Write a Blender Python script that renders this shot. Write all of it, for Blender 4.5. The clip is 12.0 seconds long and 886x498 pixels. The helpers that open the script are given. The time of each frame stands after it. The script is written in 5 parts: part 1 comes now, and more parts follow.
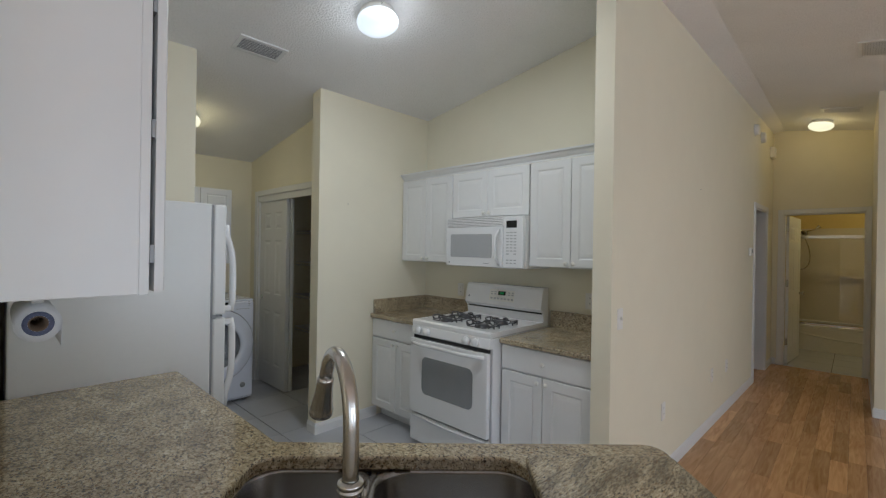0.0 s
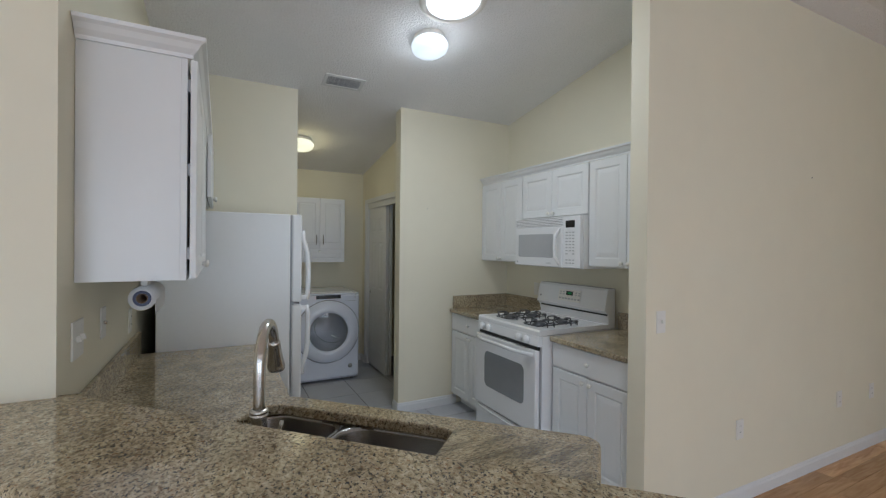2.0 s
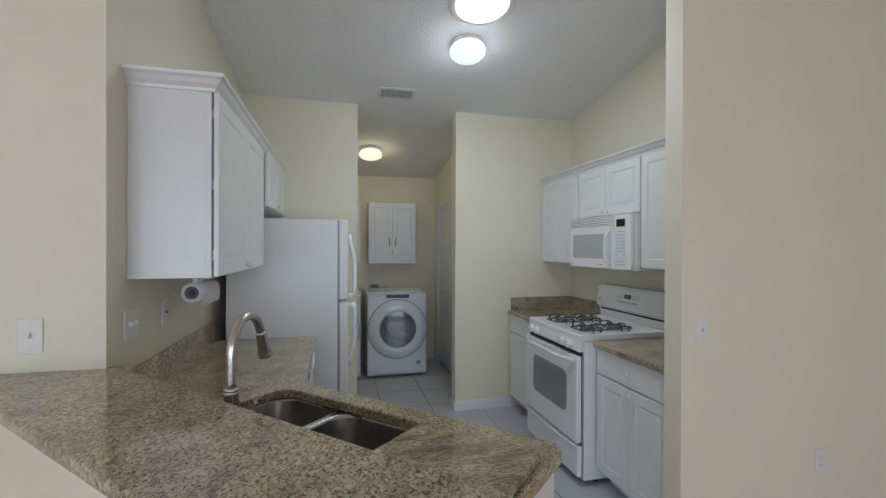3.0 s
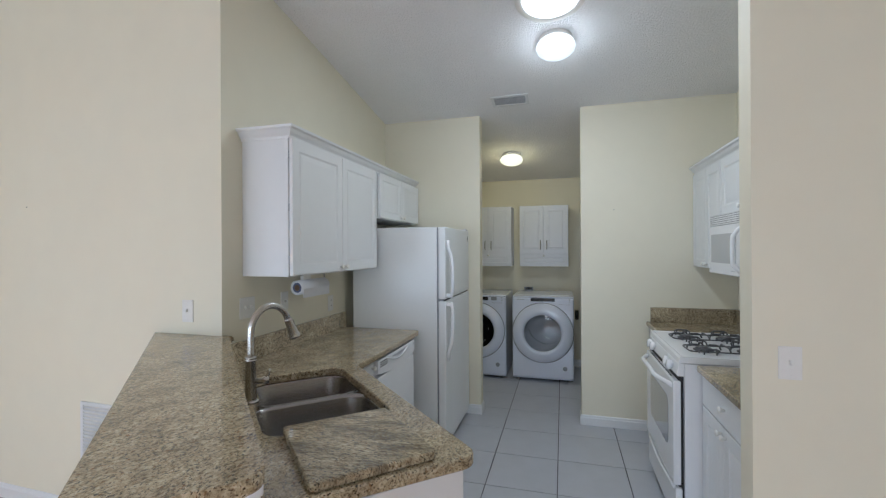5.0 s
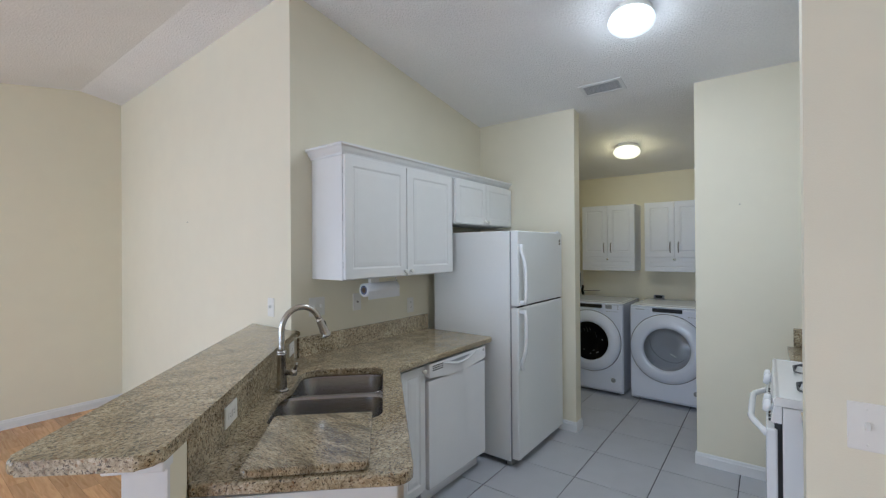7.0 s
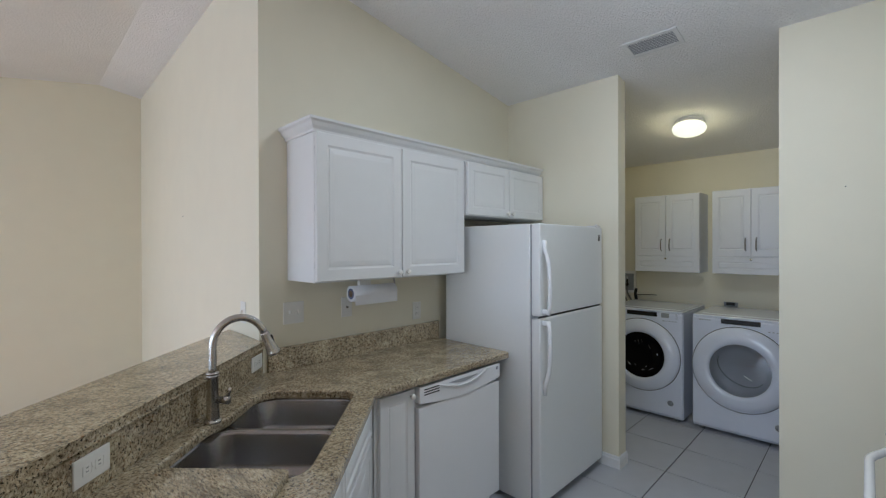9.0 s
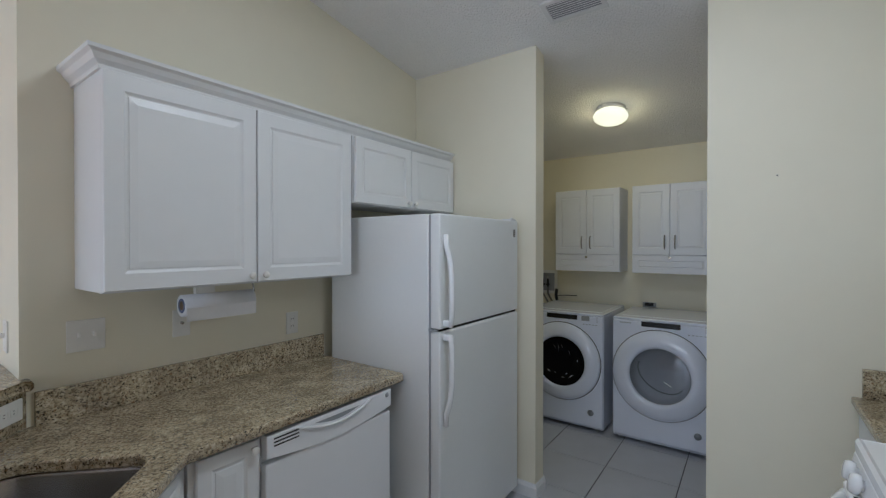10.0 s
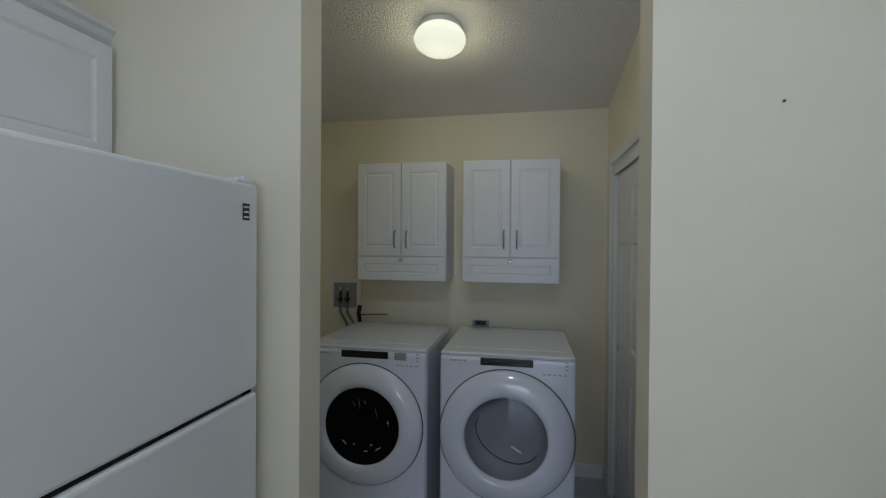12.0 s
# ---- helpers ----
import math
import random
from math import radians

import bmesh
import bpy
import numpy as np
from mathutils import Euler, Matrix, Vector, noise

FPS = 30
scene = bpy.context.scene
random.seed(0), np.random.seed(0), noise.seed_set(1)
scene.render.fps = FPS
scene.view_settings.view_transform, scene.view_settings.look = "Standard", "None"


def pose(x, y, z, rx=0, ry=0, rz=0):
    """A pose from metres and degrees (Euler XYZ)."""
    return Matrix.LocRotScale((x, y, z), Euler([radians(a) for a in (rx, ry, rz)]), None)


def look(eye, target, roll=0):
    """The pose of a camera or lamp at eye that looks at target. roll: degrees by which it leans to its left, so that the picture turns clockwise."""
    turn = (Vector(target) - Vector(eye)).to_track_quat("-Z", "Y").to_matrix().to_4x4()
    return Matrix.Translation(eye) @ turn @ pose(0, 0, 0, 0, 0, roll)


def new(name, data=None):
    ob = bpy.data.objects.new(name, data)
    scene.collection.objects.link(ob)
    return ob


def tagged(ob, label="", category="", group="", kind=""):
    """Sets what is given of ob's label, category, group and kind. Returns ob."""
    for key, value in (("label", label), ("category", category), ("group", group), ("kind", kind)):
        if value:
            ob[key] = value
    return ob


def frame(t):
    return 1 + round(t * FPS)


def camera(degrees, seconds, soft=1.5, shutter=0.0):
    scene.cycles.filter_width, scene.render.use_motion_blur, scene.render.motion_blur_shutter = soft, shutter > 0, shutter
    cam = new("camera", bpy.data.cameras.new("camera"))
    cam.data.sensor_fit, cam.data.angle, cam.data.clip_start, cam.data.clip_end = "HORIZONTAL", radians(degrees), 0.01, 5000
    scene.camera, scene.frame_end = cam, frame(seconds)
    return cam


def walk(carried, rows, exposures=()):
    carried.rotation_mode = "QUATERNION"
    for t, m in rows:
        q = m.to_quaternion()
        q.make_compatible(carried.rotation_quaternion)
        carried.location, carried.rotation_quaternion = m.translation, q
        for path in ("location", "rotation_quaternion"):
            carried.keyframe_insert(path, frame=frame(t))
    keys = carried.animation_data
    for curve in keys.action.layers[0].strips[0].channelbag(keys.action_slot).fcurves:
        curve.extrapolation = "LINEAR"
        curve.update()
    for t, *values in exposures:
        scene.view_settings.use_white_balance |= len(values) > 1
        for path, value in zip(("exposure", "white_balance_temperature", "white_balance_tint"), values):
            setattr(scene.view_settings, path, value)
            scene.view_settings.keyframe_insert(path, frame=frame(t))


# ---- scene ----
cam = camera(91.9, 12.0, soft=1.25)
PATH = [
    (0, (0.007, 0.21, 1.512), (-1.38, 1.651, 1.51), 0.9),
    (0.5, (0.174, 0.233, 1.511), (-1.3, 1.585, 1.511), 0.5),
    (1, (0.308, 0.283, 1.509), (-1.275, 1.505, 1.507), 0.5),
    (1.5, (0.433, 0.392, 1.511), (-1.243, 1.483, 1.508), 0.4),
    (2, (0.540, 0.541, 1.521), (-1.233, 1.466, 1.511), 0.6),
    (2.5, (0.651, 0.733, 1.525), (-1.217, 1.450, 1.516), 0.35),
    (3, (0.749, 0.93, 1.525), (-1.193, 1.408, 1.518), 0.2),
    (5, (0.847, 1.843, 1.542), (-1.08, 1.306, 1.544), -0.3),
    (5.5, (0.782, 2.056, 1.548), (-1.071, 1.303, 1.549), -0.3),
    (6, (0.702, 2.215, 1.559), (-1.069, 1.287, 1.562), -0.3),
    (6.5, (0.6, 2.34, 1.563), (-1.085, 1.262, 1.566), -0.3),
    (7, (0.519, 2.422, 1.572), (-1.076, 1.215, 1.579), -0.4),
    (9, (-0.084, 2.352, 1.571), (-1.505, 0.944, 1.565), -0.2),
    (9.5, (-0.349, 2.274, 1.559), (-1.83, 0.931, 1.548), -0.1),
    (10, (-0.635, 2.177, 1.557), (-2.259, 1.009, 1.544), 0.0),
    (10.5, (-0.971, 2.028, 1.559), (-2.734, 1.085, 1.54), 0.2),
    (11, (-1.306, 1.911, 1.554), (-3.17, 1.187, 1.538), 0.3),
    (11.5, (-1.676, 1.803, 1.555), (-3.606, 1.278, 1.54), 0.3),
    (12, (-2.025, 1.712, 1.552), (-3.989, 1.331, 1.536), 0.4),
]
EXPOSURES = [
    (0, -0.27, 5725, 9.2),
    (2.5, -0.26, 5555, 9.2),
    (3, -0.28, 5525, 9.2),
    (4.8, -0.17, 5405, 9.2),
    (5, -0.01, 5385, 9.2),
    (5.5, 0.01, 5375, 9.7),
    (6.5, 0.07, 5355, 9.7),
    (7, 0.10, 5345, 9.7),
    (9, -0.03, 5345, 10.2),
    (9.5, -0.14, 5345, 10.2),
    (10, -0.21, 5345, 10.7),
    (11, -0.32, 5305, 10.7),
    (11.5, -0.33, 5275, 10.7),
    (12, -0.46, 5265, 10.7),
]
walk(cam, [(t, look(eye, target, roll)) for t, eye, target, roll in PATH], EXPOSURES)

# ---- light ----
world = bpy.data.worlds.new("daylight")
scene.world = world
world.use_nodes = True
wn = world.node_tree
sky = wn.nodes.new("ShaderNodeTexSky")
sky.sky_type, sky.sun_disc = "NISHITA", False
sky.sun_elevation, sky.sun_rotation = radians(36.5), radians(87)
wn.links.new(sky.outputs[0], wn.nodes["Background"].inputs[0])
wn.nodes["Background"].inputs[1].default_value = 0.12


def lamp(name, kind, m, power, colour, size=0.1, size_y=None):
    data = bpy.data.lights.new(name, kind)
    data.energy, data.color = power, colour
    if kind == "AREA":
        data.shape, data.size, data.size_y = "RECTANGLE", size, size_y or size
    elif kind == "POINT":
        data.shadow_soft_size = size
    elif kind == "SUN":
        data.angle = size
    ob = new(name, data)
    ob.matrix_world = m
    return ob


lamp("sun", "SUN", look((0, 0, 10), (-13.5, 0.6, 0.0)), 1.2, (1.0, 0.96, 0.90), 0.01)
# the sky's light through the living room's two windows
lamp("window_light", "AREA", look((4.92, -1.3, 1.40), (0, -1.3, 1.40)), 63, (0.90, 0.97, 1.05), 2.3, 2.0)
lamp("window_light", "AREA", look((4.92, 2.3, 1.40), (0, 2.3, 1.40)), 52, (0.90, 0.97, 1.05), 2.5, 2.0)
# added fill from an assumed, unseen window in the dining end wall
lamp("window_light", "AREA", look((2.6, -2.90, 1.5), (2.6, 4, 1.4)), 18, (0.90, 0.96, 1.06), 2.0, 1.9)
lamp("kitchen_bulb", "POINT", pose(-2.10, 1.806, 2.850), 3.0, (0.99, 0.99, 0.95), 0.045)
# fill lamp added inside the kitchen globe to send more light downward
lamp("kitchen_down_fill", "AREA", look((-2.10, 1.806, 2.865), (-2.09, 1.806, 1.0)), 1.5, (1.0, 0.99, 0.94), 0.09)
lamp("tube_light", "AREA", look((-1.750, 1.785, 2.975), (-1.605, 1.785, 2.0)), 11, (1.0, 1.0, 0.95), 0.3)
lamp("laundry_bulb", "POINT", pose(-4.10, 1.285, 2.525), 2.5, (1.0, 0.80, 0.36), 0.05)
# added fill in the laundry globe, brightens below without lighting the ceiling
lamp("laundry_down_fill", "AREA", look((-4.10, 1.285, 2.555), (-4.08, 1.285, 1.0)), 1.2, (1.0, 0.85, 0.48), 0.09)
lamp("hall_bulb", "POINT", pose(-0.28, 7.05, 3.03), 2.0, (1.0, 0.70, 0.24), 0.05)
lamp("bath_bulb", "POINT", pose(0.2, 8.6, 2.3), 8, (1.0, 0.80, 0.36), 0.08)


# ---- materials ----
def material(name, base, rough=0.5, metal=0.0, vary=0.06, grain=40.0, bump=0.0, bump_scale=200.0, coat=0.0):
    m = bpy.data.materials.new(name)
    m.use_nodes = True
    nt = m.node_tree
    p = nt.nodes["Principled BSDF"]
    p.inputs["Roughness"].default_value, p.inputs["Metallic"].default_value = rough, metal
    p.inputs["Coat Weight"].default_value = coat
    tc = nt.nodes.new("ShaderNodeTexCoord")
    n1 = nt.nodes.new("ShaderNodeTexNoise")
    n1.inputs["Scale"].default_value, n1.inputs["Detail"].default_value = grain, 4
    n2 = nt.nodes.new("ShaderNodeTexNoise")
    n2.inputs["Scale"].default_value, n2.inputs["Detail"].default_value = 1.7, 3
    nt.links.new(tc.outputs["Object"], n1.inputs["Vector"])
    nt.links.new(tc.outputs["Object"], n2.inputs["Vector"])
    add = nt.nodes.new("ShaderNodeMath")
    add.operation = "ADD"
    nt.links.new(n1.outputs["Fac"], add.inputs[0])
    nt.links.new(n2.outputs["Fac"], add.inputs[1])
    ramp = nt.nodes.new("ShaderNodeMapRange")
    ramp.inputs["From Min"].default_value, ramp.inputs["From Max"].default_value = 0.6, 1.4
    ramp.inputs["To Min"].default_value, ramp.inputs["To Max"].default_value = 1 - vary, 1 + vary
    nt.links.new(add.outputs[0], ramp.inputs["Value"])
    mul = nt.nodes.new("ShaderNodeVectorMath")
    mul.operation = "SCALE"
    mul.inputs[0].default_value = base
    nt.links.new(ramp.outputs[0], mul.inputs["Scale"])
    nt.links.new(mul.outputs[0], p.inputs["Base Color"])
    if bump:
        nb = nt.nodes.new("ShaderNodeTexNoise")
        nb.inputs["Scale"].default_value, nb.inputs["Detail"].default_value = bump_scale, 3
        nt.links.new(tc.outputs["Object"], nb.inputs["Vector"])
        b = nt.nodes.new("ShaderNodeBump")
        b.inputs["Strength"].default_value, b.inputs["Distance"].default_value = bump, 0.004
        nt.links.new(nb.outputs["Fac"], b.inputs["Height"])
        nt.links.new(b.outputs[0], p.inputs["Normal"])
    return m


def popcorn(name):
    m = material(name, (0.91, 0.90, 0.89), 0.9, vary=0.05, grain=90)
    nt = m.node_tree
    tc = nt.nodes.new("ShaderNodeTexCoord")
    v = nt.nodes.new("ShaderNodeTexNoise")
    v.inputs["Scale"].default_value, v.inputs["Detail"].default_value, v.inputs["Roughness"].default_value = 84, 2.5, 0.55
    nt.links.new(tc.outputs["Object"], v.inputs["Vector"])
    r = nt.nodes.new("ShaderNodeMapRange")
    r.inputs["From Min"].default_value, r.inputs["From Max"].default_value = 0.42, 0.62
    nt.links.new(v.outputs["Fac"], r.inputs["Value"])
    b = nt.nodes.new("ShaderNodeBump")
    b.inputs["Strength"].default_value, b.inputs["Distance"].default_value = 0.52, 0.008
    nt.links.new(r.outputs[0], b.inputs["Height"])
    nt.links.new(b.outputs[0], nt.nodes["Principled BSDF"].inputs["Normal"])
    return m


def granite(name, cloud_scale=5.0, cloud_low=0.74, stretch=(1.40, 1.80, 1.60)):
    m = bpy.data.materials.new(name)
    m.use_nodes = True
    nt = m.node_tree
    p = nt.nodes["Principled BSDF"]
    p.inputs["Roughness"].default_value = 0.10
    p.inputs["IOR"].default_value = 1.75
    tc = nt.nodes.new("ShaderNodeTexCoord")
    mp = nt.nodes.new("ShaderNodeMapping")
    mp.inputs["Rotation"].default_value = (0.3, 0.2, 0.55)
    mp.inputs["Scale"].default_value = stretch
    nt.links.new(tc.outputs["Object"], mp.inputs["Vector"])

    def noise_node(scale, detail, rough):
        n = nt.nodes.new("ShaderNodeTexNoise")
        n.inputs["Scale"].default_value, n.inputs["Detail"].default_value, n.inputs["Roughness"].default_value = scale, detail, rough
        n.inputs["Distortion"].default_value = 0.6
        nt.links.new(mp.outputs[0], n.inputs["Vector"])
        return n

    def ramp_node(fac, stops):
        r = nt.nodes.new("ShaderNodeValToRGB")
        while len(r.color_ramp.elements) < len(stops):
            r.color_ramp.elements.new(0.5)
        for e, (at, c) in zip(r.color_ramp.elements, stops):
            e.position, e.color = at, (*c, 1)
        nt.links.new(fac, r.inputs[0])
        return r

    ground = ramp_node(noise_node(56, 5, 0.62).outputs["Fac"], [(0.31, (0.13, 0.100, 0.068)), (0.42, (0.33, 0.270, 0.172)), (0.525, (0.48, 0.412, 0.285)), (0.68, (0.64, 0.570, 0.430))])
    cloud = ramp_node(noise_node(cloud_scale, 4, 0.6).outputs["Fac"], [(0.36, (cloud_low, cloud_low * 0.95, cloud_low * 0.88)), (0.62, (1.12, 1.10, 1.04))])
    specks = ramp_node(noise_node(100, 2, 0.5).outputs["Fac"], [(0.370, (0.10, 0.075, 0.06)), (0.415, (1, 1, 1))])
    rust = ramp_node(noise_node(68, 2, 0.5).outputs["Fac"], [(0.60, (1, 1, 1)), (0.69, (0.58, 0.42, 0.30))])
    out = ground.outputs[0]
    for other in (cloud, specks, rust):
        mix = nt.nodes.new("ShaderNodeMix")
        mix.data_type, mix.blend_type = "RGBA", "MULTIPLY"
        mix.inputs["Factor"].default_value = 1.0
        nt.links.new(out, mix.inputs["A"])
        nt.links.new(other.outputs[0], mix.inputs["B"])
        out = mix.outputs["Result"]
    nt.links.new(out, p.inputs["Base Color"])
    return m


def planks_wood(name):
    m = bpy.data.materials.new(name)
    m.use_nodes = True
    nt = m.node_tree
    p = nt.nodes["Principled BSDF"]
    p.inputs["Roughness"].default_value = 0.17
    tc = nt.nodes.new("ShaderNodeTexCoord")
    info = nt.nodes.new("ShaderNodeObjectInfo")
    geo = nt.nodes.new("ShaderNodeNewGeometry")
    add = nt.nodes.new("ShaderNodeMath")
    add.operation = "ADD"
    nt.links.new(info.outputs["Random"], add.inputs[0])
    nt.links.new(geo.outputs["Random Per Island"], add.inputs[1])
    fr = nt.nodes.new("ShaderNodeMath")
    fr.operation = "FRACT"
    nt.links.new(add.outputs[0], fr.inputs[0])
    off = nt.nodes.new("ShaderNodeVectorMath")
    off.operation = "ADD"
    big = nt.nodes.new("ShaderNodeMath")
    big.operation = "MULTIPLY"
    big.inputs[1].default_value = 37.0
    nt.links.new(fr.outputs[0], big.inputs[0])
    nt.links.new(tc.outputs["Object"], off.inputs[0])
    nt.links.new(big.outputs[0], off.inputs[1])
    mp = nt.nodes.new("ShaderNodeMapping")
    mp.inputs["Scale"].default_value = (14.0, 1.3, 1.0)
    nt.links.new(off.outputs[0], mp.inputs["Vector"])
    n = nt.nodes.new("ShaderNodeTexNoise")
    n.inputs["Scale"].default_value, n.inputs["Detail"].default_value, n.inputs["Distortion"].default_value = 2.2, 6, 1.4
    nt.links.new(mp.outputs[0], n.inputs["Vector"])
    r = nt.nodes.new("ShaderNodeValToRGB")
    for e, (at, c) in zip(r.color_ramp.elements, ((0.25, (0.44, 0.220, 0.090)), (0.70, (0.67, 0.395, 0.190)))):
        e.position, e.color = at, (*c, 1)
    nt.links.new(n.outputs["Fac"], r.inputs[0])
    tone = nt.nodes.new("ShaderNodeMapRange")
    tone.inputs["To Min"].default_value, tone.inputs["To Max"].default_value = 0.78, 1.18
    nt.links.new(fr.outputs[0], tone.inputs["Value"])
    mul = nt.nodes.new("ShaderNodeVectorMath")
    mul.operation = "SCALE"
    nt.links.new(r.outputs[0], mul.inputs[0])
    nt.links.new(tone.outputs[0], mul.inputs["Scale"])
    nt.links.new(mul.outputs[0], p.inputs["Base Color"])
    return m


def glowing(name, colour, strength):
    m = bpy.data.materials.new(name)
    m.use_nodes = True
    p = m.node_tree.nodes["Principled BSDF"]
    p.inputs["Base Color"].default_value = (0.9, 0.9, 0.88, 1)
    p.inputs["Roughness"].default_value = 0.25
    p.inputs["Emission Color"].default_value = (*colour, 1)
    p.inputs["Emission Strength"].default_value = strength
    return m


def glass(name, tint=(1, 1, 1), rough=0.0):
    m = bpy.data.materials.new(name)
    m.use_nodes = True
    p = m.node_tree.nodes["Principled BSDF"]
    p.inputs["Base Color"].default_value = (*tint, 1)
    p.inputs["Roughness"].default_value = rough
    p.inputs["Transmission Weight"].default_value = 1.0
    p.inputs["IOR"].default_value = 1.45
    return m


PAINT = material("cream_paint", (0.825, 0.775, 0.612), 0.65, vary=0.02, grain=6, bump=0.12, bump_scale=260)
CEIL = popcorn("popcorn_plaster")
TRIM = material("trim_paint", (0.80, 0.80, 0.79), 0.35, vary=0.02)
CAB = material("white_laminate", (0.79, 0.79, 0.775), 0.32, vary=0.015, grain=15)
# white laminate with the cool daylight cast put into its colour
LAUNCAB = material("daylight_tinted_laminate", (0.79, 0.81, 0.87), 0.35, vary=0.015, grain=15)
APPL = material("white_enamel", (0.86, 0.86, 0.86), 0.22, vary=0.012, grain=10, coat=0.3)
FRIDGE = material("fridge_enamel", (0.82, 0.83, 0.815), 0.28, vary=0.012, bump=0.06, bump_scale=420)
# white enamel; the blue cast of daylight is part of this base colour
LAUN = material("washer_enamel", (0.79, 0.825, 0.925), 0.13, vary=0.01, coat=0.4)
PLASTIC = material("white_plastic", (0.83, 0.81, 0.75), 0.4, vary=0.02)
KEYGREY = material("grey_print", (0.47, 0.47, 0.47), 0.45, vary=0.04)
GREYPL = material("grey_plastic", (0.32, 0.33, 0.34), 0.35, vary=0.05)
BLACK = material("black_plastic", (0.012, 0.012, 0.013), 0.25, vary=0.1)
SLOT = material("dark_slot", (0.03, 0.03, 0.03), 0.7, vary=0.1)
IRON = material("cast_iron", (0.075, 0.075, 0.08), 0.42, vary=0.15, bump=0.2)
STEEL = material("brushed_steel", (0.36, 0.352, 0.352), 0.27, metal=1.0, vary=0.08, grain=120)
NICKEL = material("brushed_nickel", (0.58, 0.56, 0.53), 0.24, metal=1.0, vary=0.05, grain=150)
CHROME = material("chrome", (0.75, 0.75, 0.75), 0.1, metal=1.0, vary=0.02)
OVENGL = material("smoked_oven_glass", (0.28, 0.29, 0.30), 0.08, vary=0.06, grain=8, coat=0.6)
MWGL = material("microwave_window", (0.46, 0.47, 0.48), 0.15, vary=0.03, coat=0.4)
DRUMGL = material("black_door_glass", (0.002, 0.002, 0.003), 0.04, vary=0.1, coat=1.0)
DRUM = material("galvanised_drum", (0.215, 0.22, 0.232), 0.35, vary=0.05)
DRUMGL.node_tree.nodes["Principled BSDF"].inputs["IOR"].default_value = 1.3
DRUMGL.node_tree.nodes["Principled BSDF"].inputs["Coat Weight"].default_value = 0.0
GRANITE = granite("polished_granite")
GRANITE_BOARD = granite("veined_granite", 5.5, 0.50, (3.4, 0.9, 1.6))
TILE = material("glazed_tile", (0.50, 0.51, 0.545), 0.3, vary=0.05, grain=7)
GROUT = material("dark_grout", (0.10, 0.10, 0.11), 0.9, vary=0.15)
WOOD = planks_wood("oak_laminate")
PAPER = material("paper_towel_tissue", (0.85, 0.85, 0.86), 0.95, vary=0.02, bump=0.4, bump_scale=160)
CARDBOARD = material("cardboard", (0.22, 0.15, 0.10), 0.9, vary=0.1)
BLUE = material("blue_print", (0.15, 0.17, 0.27), 0.7, vary=0.35, grain=220)
# unlit bedroom: its dimness is put into this one dark colour
DARKROOM = material("dim_room_colour", (0.30, 0.29, 0.26), 0.8)
BATHPAINT = material("yellow_paint", (0.66, 0.52, 0.22), 0.7, vary=0.03)
BATHTILE = material("beige_surround", (0.66, 0.60, 0.48), 0.25, vary=0.03)
TUB = material("tub_enamel", (0.80, 0.78, 0.72), 0.15)
HOSE = material("rubber_hose", (0.20, 0.19, 0.17), 0.6)
GLOBE_W = glowing("lit_white_globe", (0.86, 0.95, 1.0), 0.95)
GLOBE_Y = glowing("lit_warm_globe", (1.0, 0.90, 0.56), 1.15)
TUBE_W = glowing("lit_daylight_lens", (0.95, 0.98, 1.0), 2.2)
GREEN = glowing("green_display", (0.03, 0.6, 0.15), 0.12)
GREEN.node_tree.nodes["Principled BSDF"].inputs["Base Color"].default_value = (0.02, 0.10, 0.04, 1)
PANE = glass("clear_glass")


# ---- mesh helpers ----
def bx(x0, x1, y0, y1, z0, z1, bev=0.0, seg=2):
    bm = bmesh.new()
    vs = [bm.verts.new((x, y, z)) for x in (x0, x1) for y in (y0, y1) for z in (z0, z1)]
    for q in ((0, 1, 3, 2), (4, 6, 7, 5), (0, 4, 5, 1), (2, 3, 7, 6), (0, 2, 6, 4), (1, 5, 7, 3)):
        bm.faces.new([vs[i] for i in q])
    if bev:
        bmesh.ops.bevel(bm, geom=bm.edges[:], offset=bev, segments=seg, profile=0.5, affect="EDGES")
    return bm


def prism(poly, z0, z1, bev=0.0, seg=2):
    """An upright prism over a counter-clockwise outline, with its rims rounded."""
    bm = bmesh.new()
    a = [bm.verts.new((x, y, z0)) for x, y in poly]
    b = [bm.verts.new((x, y, z1)) for x, y in poly]
    n = len(poly)
    bm.faces.new(a[::-1])
    bm.faces.new(b)
    for i in range(n):
        bm.faces.new((a[i], a[(i + 1) % n], b[(i + 1) % n], b[i]))
    if bev:
        rims = [e for e in bm.edges if abs(e.verts[0].co.z - e.verts[1].co.z) < 1e-6]
        bmesh.ops.bevel(bm, geom=rims, offset=bev, segments=seg, profile=0.5, affect="EDGES")
    return bm


def rounded(poly, radii, n=5):
    """The outline with each corner rounded by its radius."""
    out = []
    for i, p in enumerate(poly):
        r = radii[i] if isinstance(radii, (list, tuple)) else radii
        p = Vector(p)
        if not r:
            out.append(tuple(p))
            continue
        a, b = (Vector(poly[i - 1]) - p).normalized(), (Vector(poly[(i + 1) % len(poly)]) - p).normalized()
        half = a.angle(b) / 2
        reach = r / math.tan(half)
        c = p + (a + b).normalized() * (r / math.sin(half))
        s, e = p + a * reach - c, p + b * reach - c
        turn = s.angle_signed(e)
        for k in range(n + 1):
            w = -turn * k / n
            out.append((c.x + s.x * math.cos(w) - s.y * math.sin(w), c.y + s.x * math.sin(w) + s.y * math.cos(w)))
    return out


